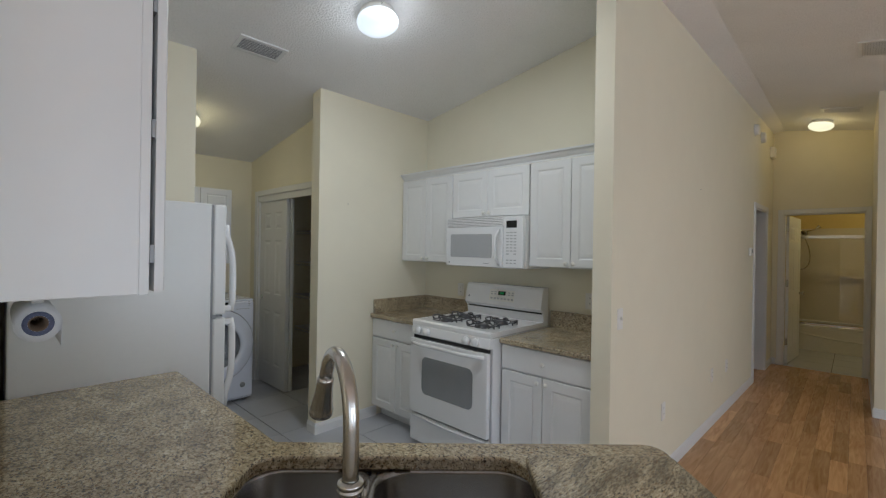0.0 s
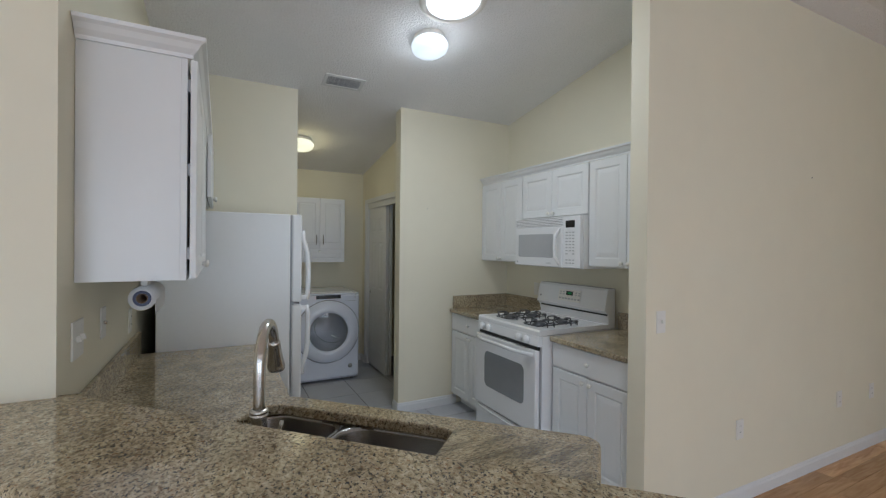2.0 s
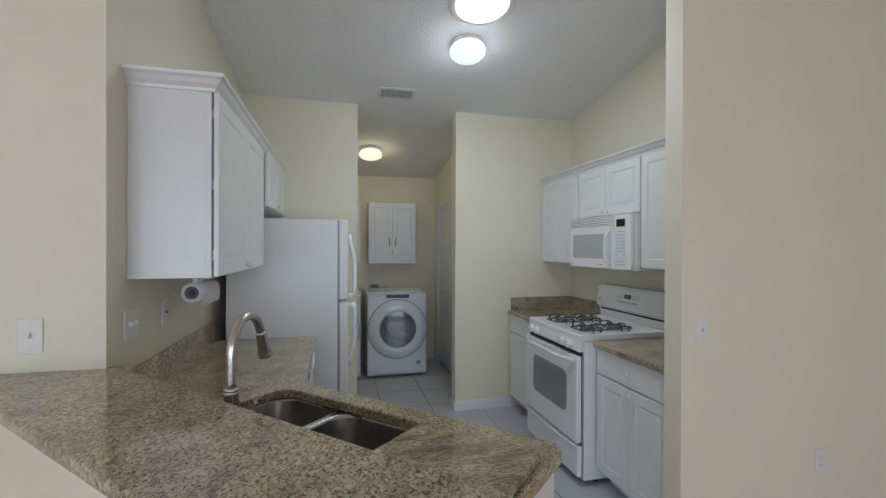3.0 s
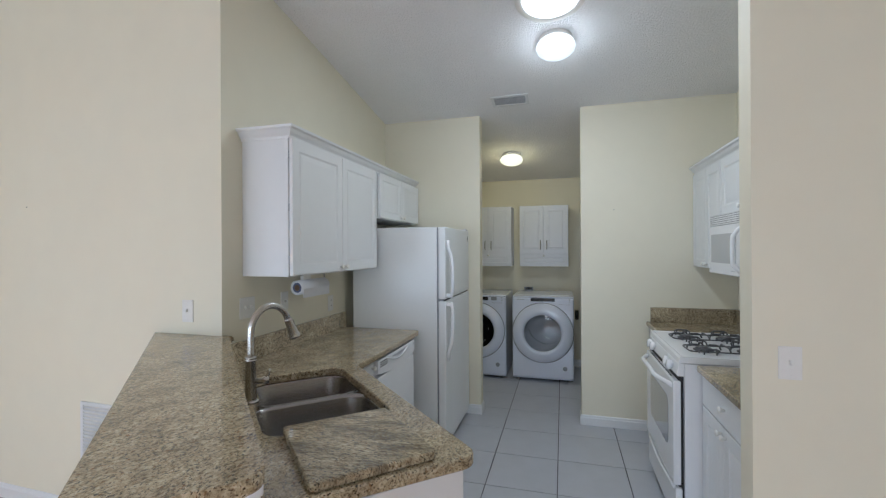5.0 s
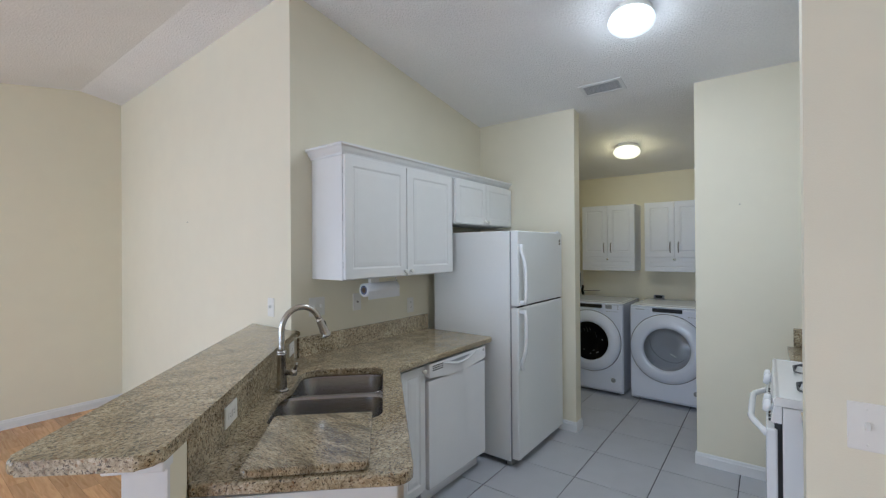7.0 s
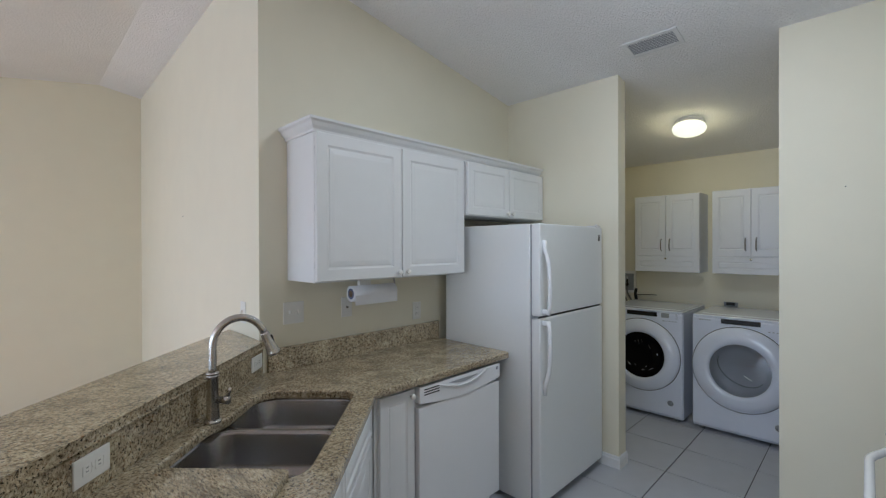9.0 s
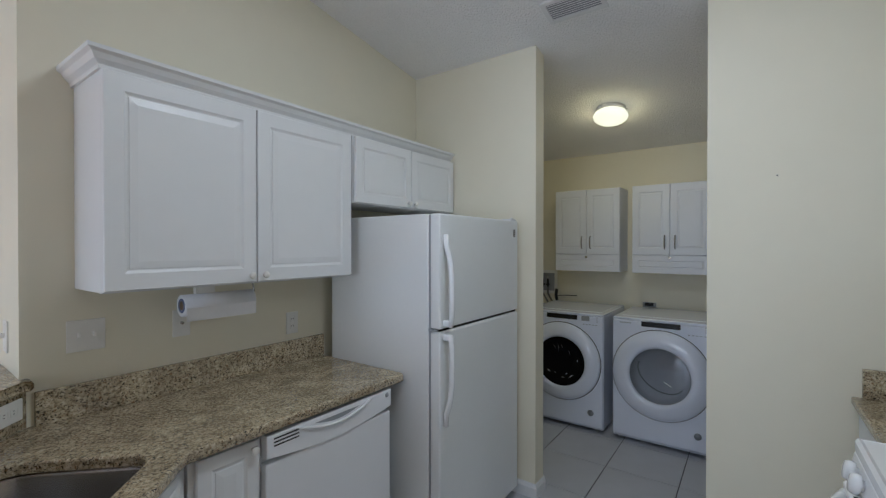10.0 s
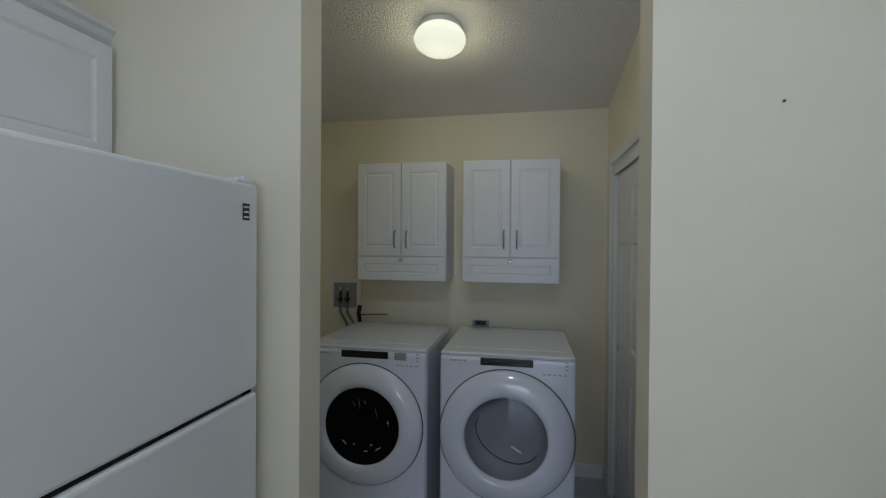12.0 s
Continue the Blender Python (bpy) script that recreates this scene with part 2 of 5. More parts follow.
def lathe(profile, seg=28):
    """A solid turned round z from (radius, height) pairs."""
    bm = bmesh.new()
    rings = []
    for r, z in profile:
        if r < 1e-6:
            rings.append([bm.verts.new((0, 0, z))])
        else:
            rings.append([bm.verts.new((r * math.cos(2 * math.pi * k / seg), r * math.sin(2 * math.pi * k / seg), z)) for k in range(seg)])
    for p, q in zip(rings, rings[1:]):
        for k in range(seg):
            j = (k + 1) % seg
            if len(p) == 1 and len(q) > 1:
                bm.faces.new((p[0], q[j], q[k]))
            elif len(q) == 1 and len(p) > 1:
                bm.faces.new((p[k], p[j], q[0]))
            elif len(p) > 1:
                bm.faces.new((p[k], p[j], q[j], q[k]))
    bmesh.ops.recalc_face_normals(bm, faces=bm.faces[:])
    for f in bm.faces:
        f.smooth = True
    return bm


def pipe(points, radius, seg=10, flat=1.0):
    """A round bar swept along points; radius may be one per point. flat squeezes it across."""
    bm = bmesh.new()
    pts = [Vector(p) for p in points]
    rings, side = [], None
    for i, p in enumerate(pts):
        way = (pts[min(i + 1, len(pts) - 1)] - pts[max(i - 1, 0)]).normalized()
        if side is None:
            side = way.orthogonal().normalized()
            if abs(way.z) < 0.9:
                side = way.cross(Vector((0, 0, 1))).normalized()
        side = (side - way * side.dot(way)).normalized()
        up = way.cross(side)
        r = radius[i] if isinstance(radius, (list, tuple)) else radius
        rings.append([bm.verts.new(p + side * r * math.cos(2 * math.pi * k / seg) + up * r * flat * math.sin(2 * math.pi * k / seg)) for k in range(seg)])
    for a, b in zip(rings, rings[1:]):
        for k in range(seg):
            bm.faces.new((a[k], a[(k + 1) % seg], b[(k + 1) % seg], b[k]))
    bm.faces.new(rings[0][::-1])
    bm.faces.new(rings[-1])
    bmesh.ops.recalc_face_normals(bm, faces=bm.faces[:])
    for f in bm.faces:
        f.smooth = True
    return bm


def moved(bm, m):
    bm.transform(m)
    return bm


def join(*bms):
    out = bmesh.new()
    for b in bms:
        me = bpy.data.meshes.new("tmp")
        b.to_mesh(me)
        b.free()
        out.from_mesh(me)
        bpy.data.meshes.remove(me)
    return out


def slab(w, h, t, cells, rings=((0.0, 0.0), (0.004, 0.003), (0.010, 0.0062), (0.0145, 0.0062), (0.016, 0.0042), (0.040, 0.0012)), edge=0.003):
    """A panelled door: x from 0 to w, z from 0 to h, its front at y = -t; cells are the panels (x0, x1, z0, z1), each ring an inset and a depth."""
    bm = bmesh.new()

    def quad(x0, x1, z0, z1, y):
        return [bm.verts.new(v) for v in ((x0, y, z0), (x1, y, z0), (x1, y, z1), (x0, y, z1))]

    def span(a, b):
        for k in range(4):
            bm.faces.new((a[k], a[(k + 1) % 4], b[(k + 1) % 4], b[k]))

    xs = sorted({edge, w - edge, *(c[0] for c in cells), *(c[1] for c in cells)})
    zs = sorted({edge, h - edge, *(c[2] for c in cells), *(c[3] for c in cells)})
    for x0, x1 in zip(xs, xs[1:]):
        for z0, z1 in zip(zs, zs[1:]):
            cx, cz = (x0 + x1) / 2, (z0 + z1) / 2
            if any(c[0] < cx < c[1] and c[2] < cz < c[3] for c in cells):
                continue
            bm.faces.new(quad(x0, x1, z0, z1, -t))
    for c in cells:
        last = None
        for i, d in rings:
            now = quad(c[0] + i, c[1] - i, c[2] + i, c[3] - i, -t + d)
            if last:
                span(last, now)
            last = now
        bm.faces.new(last)
    front, rim, back = quad(edge, w - edge, edge, h - edge, -t), quad(0, w, 0, h, -t + edge), quad(0, w, 0, h, 0)
    span(rim, front)
    span(back, rim)
    bm.faces.new(back[::-1])
    bmesh.ops.remove_doubles(bm, verts=bm.verts[:], dist=1e-5)
    bmesh.ops.recalc_face_normals(bm, faces=bm.faces[:])
    return bm


def mesh_of(name, bm, mat):
    me = bpy.data.meshes.new(name)
    bm.to_mesh(me)
    bm.free()
    me.materials.append(mat)
    return me


def part(name, bm, mat, parent, label=""):
    ob = new(name, mesh_of(name, bm, mat))
    ob.parent = parent
    if label:
        ob["label"] = label
    return ob


def thing(name, bm, mat, label, category, group="", kind="", m=None):
    ob = new(name, mesh_of(name, bm, mat))
    if m is not None:
        ob.matrix_world = m
    return tagged(ob, label, category, group, kind)


def base(name, m, label, category, group="", kind=""):
    ob = new(name)
    ob.empty_display_size = 0.1
    ob.matrix_world = m
    return tagged(ob, label, category, group, kind)


RIDGE, SLOPE = -0.70, 0.163


def ceil_z(x):
    z = 2.792 + SLOPE * (min(x, RIDGE) + 3.1)
    return z - SLOPE * max(0.0, x - RIDGE)


def wallbox(x0, x1, y0, y1, z0=0.0, z1=None):
    """A piece of wall; without z1 its top follows the sloping ceiling."""
    if z1 is not None:
        return bx(x0, x1, y0, y1, z0, z1)
    xs = [x0] + ([RIDGE] if x0 < RIDGE < x1 else []) + [x1]
    prof = [(x0, z0), (x1, z0)] + [(x, ceil_z(x) + 0.03) for x in xs[::-1]]
    bm = bmesh.new()
    a = [bm.verts.new((x, y0, z)) for x, z in prof]
    b = [bm.verts.new((x, y1, z)) for x, z in prof]
    n = len(prof)
    bm.faces.new(a)
    bm.faces.new(b[::-1])
    for i in range(n):
        bm.faces.new((a[(i + 1) % n], a[i], b[i], b[(i + 1) % n]))
    bmesh.ops.recalc_face_normals(bm, faces=bm.faces[:])
    return bm


def wall(name, label, *pieces, mat=None):
    return thing(name, join(*pieces), mat or PAINT, label, "wall", kind="structure")


# ---- the large structure ----
XL, XR = -0.975, -0.935          # outer faces of the two wall ends beside the kitchen
YL, YR = 0.15, 3.20              # kitchen side walls
XB = -5.04                       # laundry's back wall
PX = -3.11                       # wall with the doorway to the laundry
HALL_END, HALL_R = 7.62, 0.15
wall("wall_kitchen_left", "cream painted wall behind the sink counter", wallbox(XB, XL - 0.11, YL - 0.115, YL))
LEAN_Y = 0.022                   # the dining and hallway walls run a little askew
YE = -3.02                       # end wall of the dining space


def dine_x(y):
    return XL + LEAN_Y * (y - YL)


def shear(y):
    return Matrix(((1, LEAN_Y, 0, -LEAN_Y * y), (0, 1, 0, 0), (0, 0, 1, 0), (0, 0, 0, 1)))


wall("wall_dining", "cream painted wall beside the dining space", moved(wallbox(XL - 0.11, XL, YE, YL), shear(YL)))
wall("wall_range", "cream painted wall behind the gas range", wallbox(XB, -1.043, YR, YR + 0.115))
wall("wall_laundry_back", "cream painted wall behind the washer and dryer", wallbox(XB - 0.115, XB, YL - 0.115, YR + 0.115))
wall("wall_fridge_stub", "short cream wall beside the refrigerator", wallbox(PX - 0.12, PX, YL, 1.10))
wall("wall_pantry", "cream wall at the end of the range counter", wallbox(PX - 0.12, PX, 2.00, YR))
CX0, CX1 = -4.84, -3.42          # closet opening
wall("wall_closet", "cream wall round the laundry closet opening",
     wallbox(XB, CX0, 2.24, 2.35), wallbox(CX1, PX - 0.12, 2.24, 2.35), wallbox(CX0, CX1, 2.24, 2.35, 2.06))
D0, D1 = 6.36, 7.12              # hall side door


def hall_x(y):
    return XR + LEAN_Y * (y - 2.476)


wall("wall_hall", "cream wall along the hallway with outlets and a door",
     *[moved(b, shear(2.476)) for b in (wallbox(-1.043, XR, 2.498, D0), wallbox(-1.043, XR, D1, HALL_END), wallbox(-1.043, XR, D0, D1, 2.05))])
B0, B1 = -0.70, 0.10             # bathroom door
wall("wall_hall_end", "ochre lit wall at the end of the hallway",
     wallbox(-1.043, B0, HALL_END, HALL_END + 0.11), wallbox(B1, 1.0, HALL_END, HALL_END + 0.11), wallbox(B0, B1, HALL_END, HALL_END + 0.11, 2.05))
wall("wall_hall_right", "cream wall on the other side of the hallway",
     wallbox(HALL_R, HALL_R + 0.11, 5.9, HALL_END), wallbox(HALL_R + 0.11, 5.1, 5.9, 6.01))
wall("wall_living_east", "cream living room wall with two wide windows",
     wallbox(5.0, 5.11, YE, -2.5), wallbox(5.0, 5.11, -0.1, 1.0), wallbox(5.0, 5.11, 3.6, 5.9), wallbox(5.0, 5.11, -2.5, -0.1, 0, 0.35), wallbox(5.0, 5.11, -2.5, -0.1, 2.45), wallbox(5.0, 5.11, 1.0, 3.6, 0, 0.35), wallbox(5.0, 5.11, 1.0, 3.6, 2.45))
# the window opening here is assumed, out of view, to admit fill light
wall("wall_dining_end", "cream wall at the end of the dining space with an assumed window",
     wallbox(XL - 0.19, 1.5, YE - 0.11, YE), wallbox(3.7, 5.11, YE - 0.11, YE), wallbox(1.5, 3.7, YE - 0.11, YE, 0, 0.5), wallbox(1.5, 3.7, YE - 0.11, YE, 2.5))
wall("wall_bath", "yellow painted bathroom walls",
     bx(-0.90, -0.78, HALL_END + 0.11, 9.88, 0, 2.6), bx(1.0, 1.11, HALL_END + 0.11, 9.88, 0, 2.6), bx(-0.90, 1.11, 9.88, 9.99, 0, 2.6), mat=BATHPAINT)
# walls coloured dark in place of the bedroom's lack of light
wall("wall_bedroom", "bedroom walls beyond the side door, dimness put into their colour",
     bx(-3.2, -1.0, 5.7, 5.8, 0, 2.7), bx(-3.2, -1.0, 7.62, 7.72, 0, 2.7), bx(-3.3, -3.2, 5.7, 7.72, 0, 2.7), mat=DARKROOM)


def ceiling():
    bm = bmesh.new()
    for x0, x1 in ((XB - 0.12, RIDGE), (RIDGE, 5.11)):
        a = [bm.verts.new((x, y, ceil_z(x) + dz)) for dz in (0, 0.12) for x in (x0, x1) for y in (-3.21, HALL_END + 0.12)]
        for q in ((0, 1, 3, 2), (4, 6, 7, 5), (0, 4, 5, 1), (2, 3, 7, 6), (0, 2, 6, 4), (1, 5, 7, 3)):
            bm.faces.new([a[i] for i in q])
    bmesh.ops.recalc_face_normals(bm, faces=bm.faces[:])
    thing("ceiling", bm, CEIL, "white textured vaulted ceiling", "ceiling", kind="structure")
    thing("ceiling_bath", bx(-1.16, 1.11, HALL_END + 0.12, 9.99, 2.6, 2.7), CEIL, "white bathroom ceiling", "ceiling", kind="structure")
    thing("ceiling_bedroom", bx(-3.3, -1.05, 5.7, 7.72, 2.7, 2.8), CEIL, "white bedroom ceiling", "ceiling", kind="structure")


ceiling()
floor = thing("floor", bx(XB - 0.12, -0.99, YL - 0.12, YR + 0.12, -0.06, -0.006), GROUT, "light grey tiled kitchen floor with dark joints", "floor", kind="structure")
floor_wood = thing("floor_wood", join(bx(-1.06, 5.11, -3.21, YL - 0.12, -0.06, -0.008), bx(-0.99, 5.11, YL - 0.12, 7.73, -0.06, -0.008)), SLOT, "oak laminate plank floor", "floor", kind="structure")
floor_bath = thing("floor_bath", bx(-1.16, 1.11, 7.73, 9.99, -0.06, -0.006), GROUT, "light tiled bathroom floor", "floor", kind="structure")
# carpet takes the same darkened colour as the unlit bedroom's walls
thing("floor_bedroom", bx(-3.3, -0.99, 5.7, 7.72, -0.06, 0.0), DARKROOM, "bedroom carpet, dimness put into its colour", "floor", kind="structure")


# ---- cabinets ----
R180, R90 = 180, 90


def knob():
    bm = lathe([(0.0, 0.0), (0.006, 0.0), (0.006, 0.010), (0.013, 0.014), (0.015, 0.020), (0.012, 0.026), (0.0, 0.028)], 14)
    return moved(bm, pose(0, 0, 0, 90, 0, 0))


def cabinet_door(parent, x0, x1, z0, z1, front, knob_at=None, frame_w=0.058, name="door", gap=0.002):
    """A raised-panel door over x0..x1, z0..z1 on the box front at y = front; knob_at is (x, z)."""
    w, h = x1 - x0, z1 - z0
    d = part(name, moved(slab(w, h, 0.02, [(frame_w, w - frame_w, frame_w, h - frame_w)]), pose(x0, front - gap, z0)), CAB, parent)
    if knob_at:
        part("knob", moved(knob(), pose(knob_at[0], front - gap - 0.02, knob_at[1])), PLASTIC, d, "white ceramic knob")
    return d


def plain_drawer(parent, x0, x1, z0, z1, front):
    d = part("drawer", bx(x0, x1, front - 0.022, front - 0.002, z0, z1, 0.003), CAB, parent)
    part("knob", moved(knob(), pose((x0 + x1) / 2, front - 0.022, (z0 + z1) / 2)), PLASTIC, d, "white ceramic knob")
    return d


def crown(points, z, normal_side):
    """A moulding swept along a line of plan points; its profile leans outward to the given side (+1 right of the way)."""
    prof = [(0.0, 0.0), (0.008, 0.0), (0.010, 0.012), (0.024, 0.026), (0.034, 0.042), (0.046, 0.050), (0.048, 0.062), (0.0, 0.062)]
    bm = bmesh.new()
    pts = [Vector(p) for p in points]
    rings = []
    for i, p in enumerate(pts):
        ways = []
        if i:
            ways.append((p - pts[i - 1]).normalized())
        if i + 1 < len(pts):
            ways.append((pts[i + 1] - p).normalized())
        sides = [Vector((w.y, -w.x)) * normal_side for w in ways]
        n = sum(sides, Vector((0, 0))).normalized()
        n = n / max(0.3, n.dot(sides[0]))
        rings.append([bm.verts.new((p.x + n.x * o, p.y + n.y * o, z + dz)) for o, dz in prof])
    k = len(prof)
    for a, b in zip(rings, rings[1:]):
        for j in range(k):
            bm.faces.new((a[j], a[(j + 1) % k], b[(j + 1) % k], b[j]))
    bm.faces.new(rings[0])
    bm.faces.new(rings[-1][::-1])
    bmesh.ops.recalc_face_normals(bm, faces=bm.faces[:])
    return bm


# upper cabinets over the sink counter, facing +y; local x runs towards -x
LU = base("wall_cabinet", pose(-1.124, YL + 0.001, 1.40, 0, 0, R180), "white two-door upper cabinet with raised panels above the sink counter", "cabinet", "white kitchen upper cabinets")
part("body", bx(0, 1.061, -0.274, 0, 0, 0.74, 0.002), CAB, LU)
part("face_frame", bx(-0.002, 1.062, -0.293, -0.2735, -0.001, 0.741, 0.0015), CAB, LU)
cabinet_door(LU, -0.004, 0.527, 0.006, 0.735, -0.293, (0.499, 0.035), gap=0.009)
cabinet_door(LU, 0.532, 1.058, 0.006, 0.735, -0.293, (0.560, 0.035), gap=0.009)
for z in (0.09, 0.37, 0.65):
    part("hinge", bx(-0.001, 0.03, -0.3015, -0.294, z - 0.02, z + 0.02), GREYPL, LU)
LS = base("wall_cabinet", pose(-2.187, YL + 0.001, 1.784, 0, 0, R180), "short white two-door cabinet above the refrigerator", "cabinet", "white kitchen upper cabinets")
part("body", bx(0, 0.920, -0.322, 0, 0, 0.356, 0.002), CAB, LS)
cabinet_door(LS, 0.004, 0.451, 0.004, 0.351, -0.322, (0.423, 0.03), 0.05, gap=0.006)
cabinet_door(LS, 0.456, 0.908, 0.004, 0.351, -0.322, (0.480, 0.03), 0.05, gap=0.006)
thing("crown_moulding", crown([(-1.122, YL + 0.002), (-1.122, 0.4505), (PX + 0.001, 0.4505)], 2.137, 1), CAB, "white crown moulding along the tops of the cabinets", "moulding")

# upper cabinets on the range wall, facing -y
UF = YR - 0.30
for x0, x1, z0, z1, mid in ((-3.106, -2.462, 1.39, 2.14, -2.78), (-2.459, -1.701, 1.765, 2.14, -2.085), (-1.698, -1.046, 1.39, 2.14, -1.374)):
    tall = z0 < 1.5
    c = base("wall_cabinet", pose(x0, YR - 0.001, z0), "white two-door upper cabinet beside the microwave" if tall else "short white two-door cabinet above the microwave", "cabinet", "white kitchen upper cabinets")
    w, h = x1 - x0, z1 - z0
    part("body", bx(0, w, -0.297, 0, 0, h, 0.002), CAB, c)
    a = mid - x0
    cabinet_door(c, 0.004, a - 0.002, 0.005, h - 0.004, -0.297, (a - 0.028, 0.032), 0.055)
    cabinet_door(c, a + 0.002, w - 0.004, 0.005, h - 0.004, -0.297, (a + 0.028, 0.032), 0.055)
thing("crown_moulding", crown([(-3.108, YR - 0.299), (-1.045, YR - 0.299)], 2.142, 1), CAB, "white crown moulding along the tops of the cabinets", "moulding")

# base cabinets on the range wall
CT_R, CT_L = 0.925, 0.930        # counter tops
for x0, x1, mid in ((-3.106, -2.462, -2.775), (-1.686, -1.046, -1.374)):
    c = base("base_cabinet", pose(x0, YR - 0.001, 0), "white base cabinet with one drawer over two raised-panel doors", "cabinet", "white kitchen base cabinets")
    w, a = x1 - x0, mid - x0
    part("body", join(bx(0, w, -0.632, 0, 0.10, CT_R - 0.034), bx(0, w, -0.54, -0.02, 0.0, 0.10)), CAB, c)
    plain_drawer(c, 0.006, w - 0.006, 0.730, 0.883, -0.632)
    cabinet_door(c, 0.006, a - 0.002, 0.115, 0.720, -0.632, (a - 0.03, 0.686), 0.06)
    cabinet_door(c, a + 0.002, w - 0.006, 0.115, 0.720, -0.632, (a + 0.03, 0.686), 0.06)
for x0, x1 in ((-3.107, -2.458), (-1.688, -1.046)):
    thing("countertop", bx(x0, x1, YR - 0.678, YR - 0.002, CT_R - 0.033, CT_R, 0.006, 3), GRANITE, "speckled brown and beige polished granite countertop", "countertop")
thing("backsplash", join(bx(-3.106, -3.087, YR - 0.646, YR - 0.022, CT_R, CT_R + 0.122, 0.003), bx(-3.106, -2.458, YR - 0.021, YR - 0.002, CT_R, CT_R + 0.122, 0.003)), GRANITE, "low granite backsplash on the corner by the range", "backsplash")
thing("backsplash", join(bx(-1.688, -1.046, YR - 0.021, YR - 0.002, CT_R, CT_R + 0.122, 0.003), bx(-1.065, -1.046, YR - 0.650, YR - 0.022, CT_R, CT_R + 0.122, 0.003)), GRANITE, "low granite backsplash by the wall end", "backsplash")


# ---- the sink peninsula: u runs along the bar, v across it towards the kitchen ----
Q = math.sqrt(0.5)
DIAG = Matrix(((Q, -Q, 0, 0), (Q, Q, 0, 0), (0, 0, 1, 0), (0, 0, 0, 1)))


def uv(u, v):
    return (Q * (u - v), Q * (u + v))


VB, VF, UE = 0.808, 1.424, 0.834     # counter back and front across, and its end
# sink counter outline with the left run, then the cutout under the sink
LY = 0.786
turn_x = LY - VF / Q                 # where the diagonal front meets the straight front
SU0, SU1, SV0, SV1 = -0.335, 0.420, 0.900, 1.343


def sink_counter():
    outer = [(-2.235, YL + 0.002), (-1.035, YL + 0.002), uv(-0.60, VB), uv(UE - 0.030, VB), uv(UE, VF), (turn_x, LY), (-2.235, LY)]
    outer = rounded(outer, [0, 0, 0, 0.01, 0.05, 0.03, 0.02], 5)
    hole = [uv(u, v) for u, v in rounded([(SU0, SV0 + 0.008), (-0.03, SV0 + 0.008), (0.07, SV0 - 0.024), (SU1, SV0 - 0.024), (SU1, SV1), (SU0, SV1)], [0.10, 0.06, 0.06, 0.09, 0.09, 0.085], 7)]
    bm = bmesh.new()
    loops = []
    for outline in (outer, hole):
        vs = [bm.verts.new((x, y, CT_L)) for x, y in outline]
        for i in range(len(vs)):
            bm.edges.new((vs[i], vs[(i + 1) % len(vs)]))
        loops.append(vs)
    bmesh.ops.triangle_fill(bm, use_beauty=True, edges=bm.edges[:])
    for f in bm.faces:
        if f.normal.z < 0:
            f.normal_flip()
    # rounded rim, then the sides and the underside edge
    for vs, sign in ((loops[0], 1), (loops[1], -1)):
        n = len(vs)
        co = [v.co.copy() for v in vs]
        last = vs
        for drop, off in ((0.0022, 0.004), (0.007, 0.0065), (0.033, 0.0065), (0.038, 0.0)):
            ring = []
            for i in range(n):
                w = (co[(i + 1) % n] - co[i - 1]).normalized()
                side = Vector((w.y, -w.x, 0)) * sign
                ring.append(bm.verts.new(co[i] + side * off + Vector((0, 0, -drop))))
            for i in range(n):
                bm.faces.new((last[i], last[(i + 1) % n], ring[(i + 1) % n], ring[i]))
            last = ring
    bmesh.ops.recalc_face_normals(bm, faces=bm.faces[:])
    return bm


thing("countertop", sink_counter(), GRANITE, "speckled brown and beige granite sink counter with an angled peninsula", "countertop")
thing("backsplash", bx(-2.245, -1.012, YL + 0.003, YL + 0.022, CT_L, CT_L + 0.120, 0.003), GRANITE, "low granite backsplash along the wall behind the sink counter", "backsplash")

# bar: pony wall, granite face and raised top
BAR_Z = 1.100
wall("wall_bar", "cream half wall carrying the raised granite bar",
     prism([(XL - 0.008, YL - 0.42), uv(0.915, 0.705), uv(0.915, VB - 0.021), uv(-0.585, VB - 0.021), (XL + 0.001, YL)], 0, BAR_Z - 0.036),
     moved(bx(UE - 0.023, 0.915, VB - 0.024, VB - 0.003, 0.0, BAR_Z - 0.036), DIAG))
BAR = base("breakfast_bar", pose(0, 0, 0), "raised speckled granite breakfast bar with rounded edges", "bar counter")
part("facing", moved(bx(-0.60, UE - 0.026, VB - 0.02, VB, CT_L + 0.001, BAR_Z - 0.037), DIAG), GRANITE, BAR)
bar_line = [(XL - 0.010, XL - 0.010 + 0.478 / Q), uv(0.980, 0.478), uv(1.000, 0.816), (-1.004, -1.004 + 0.816 / Q), (-1.004, YL + 0.003), (XL + 0.001, YL + 0.003)]
part("top", prism(rounded(bar_line, [0, 0.035, 0.045, 0.02, 0, 0], 6), BAR_Z - 0.036, BAR_Z, 0.011, 4), GRANITE, BAR)
thing("bar_end_trim", join(moved(bx(0.916, 0.930, 0.705, VB + 0.003, 0, BAR_Z - 0.037, 0.002), DIAG), moved(bx(0.905, 0.955, 0.672, VB + 0.006, BAR_Z - 0.062, BAR_Z - 0.037, 0.004), DIAG)), TRIM, "white trim board on the end of the bar wall", "trim", kind="structure")

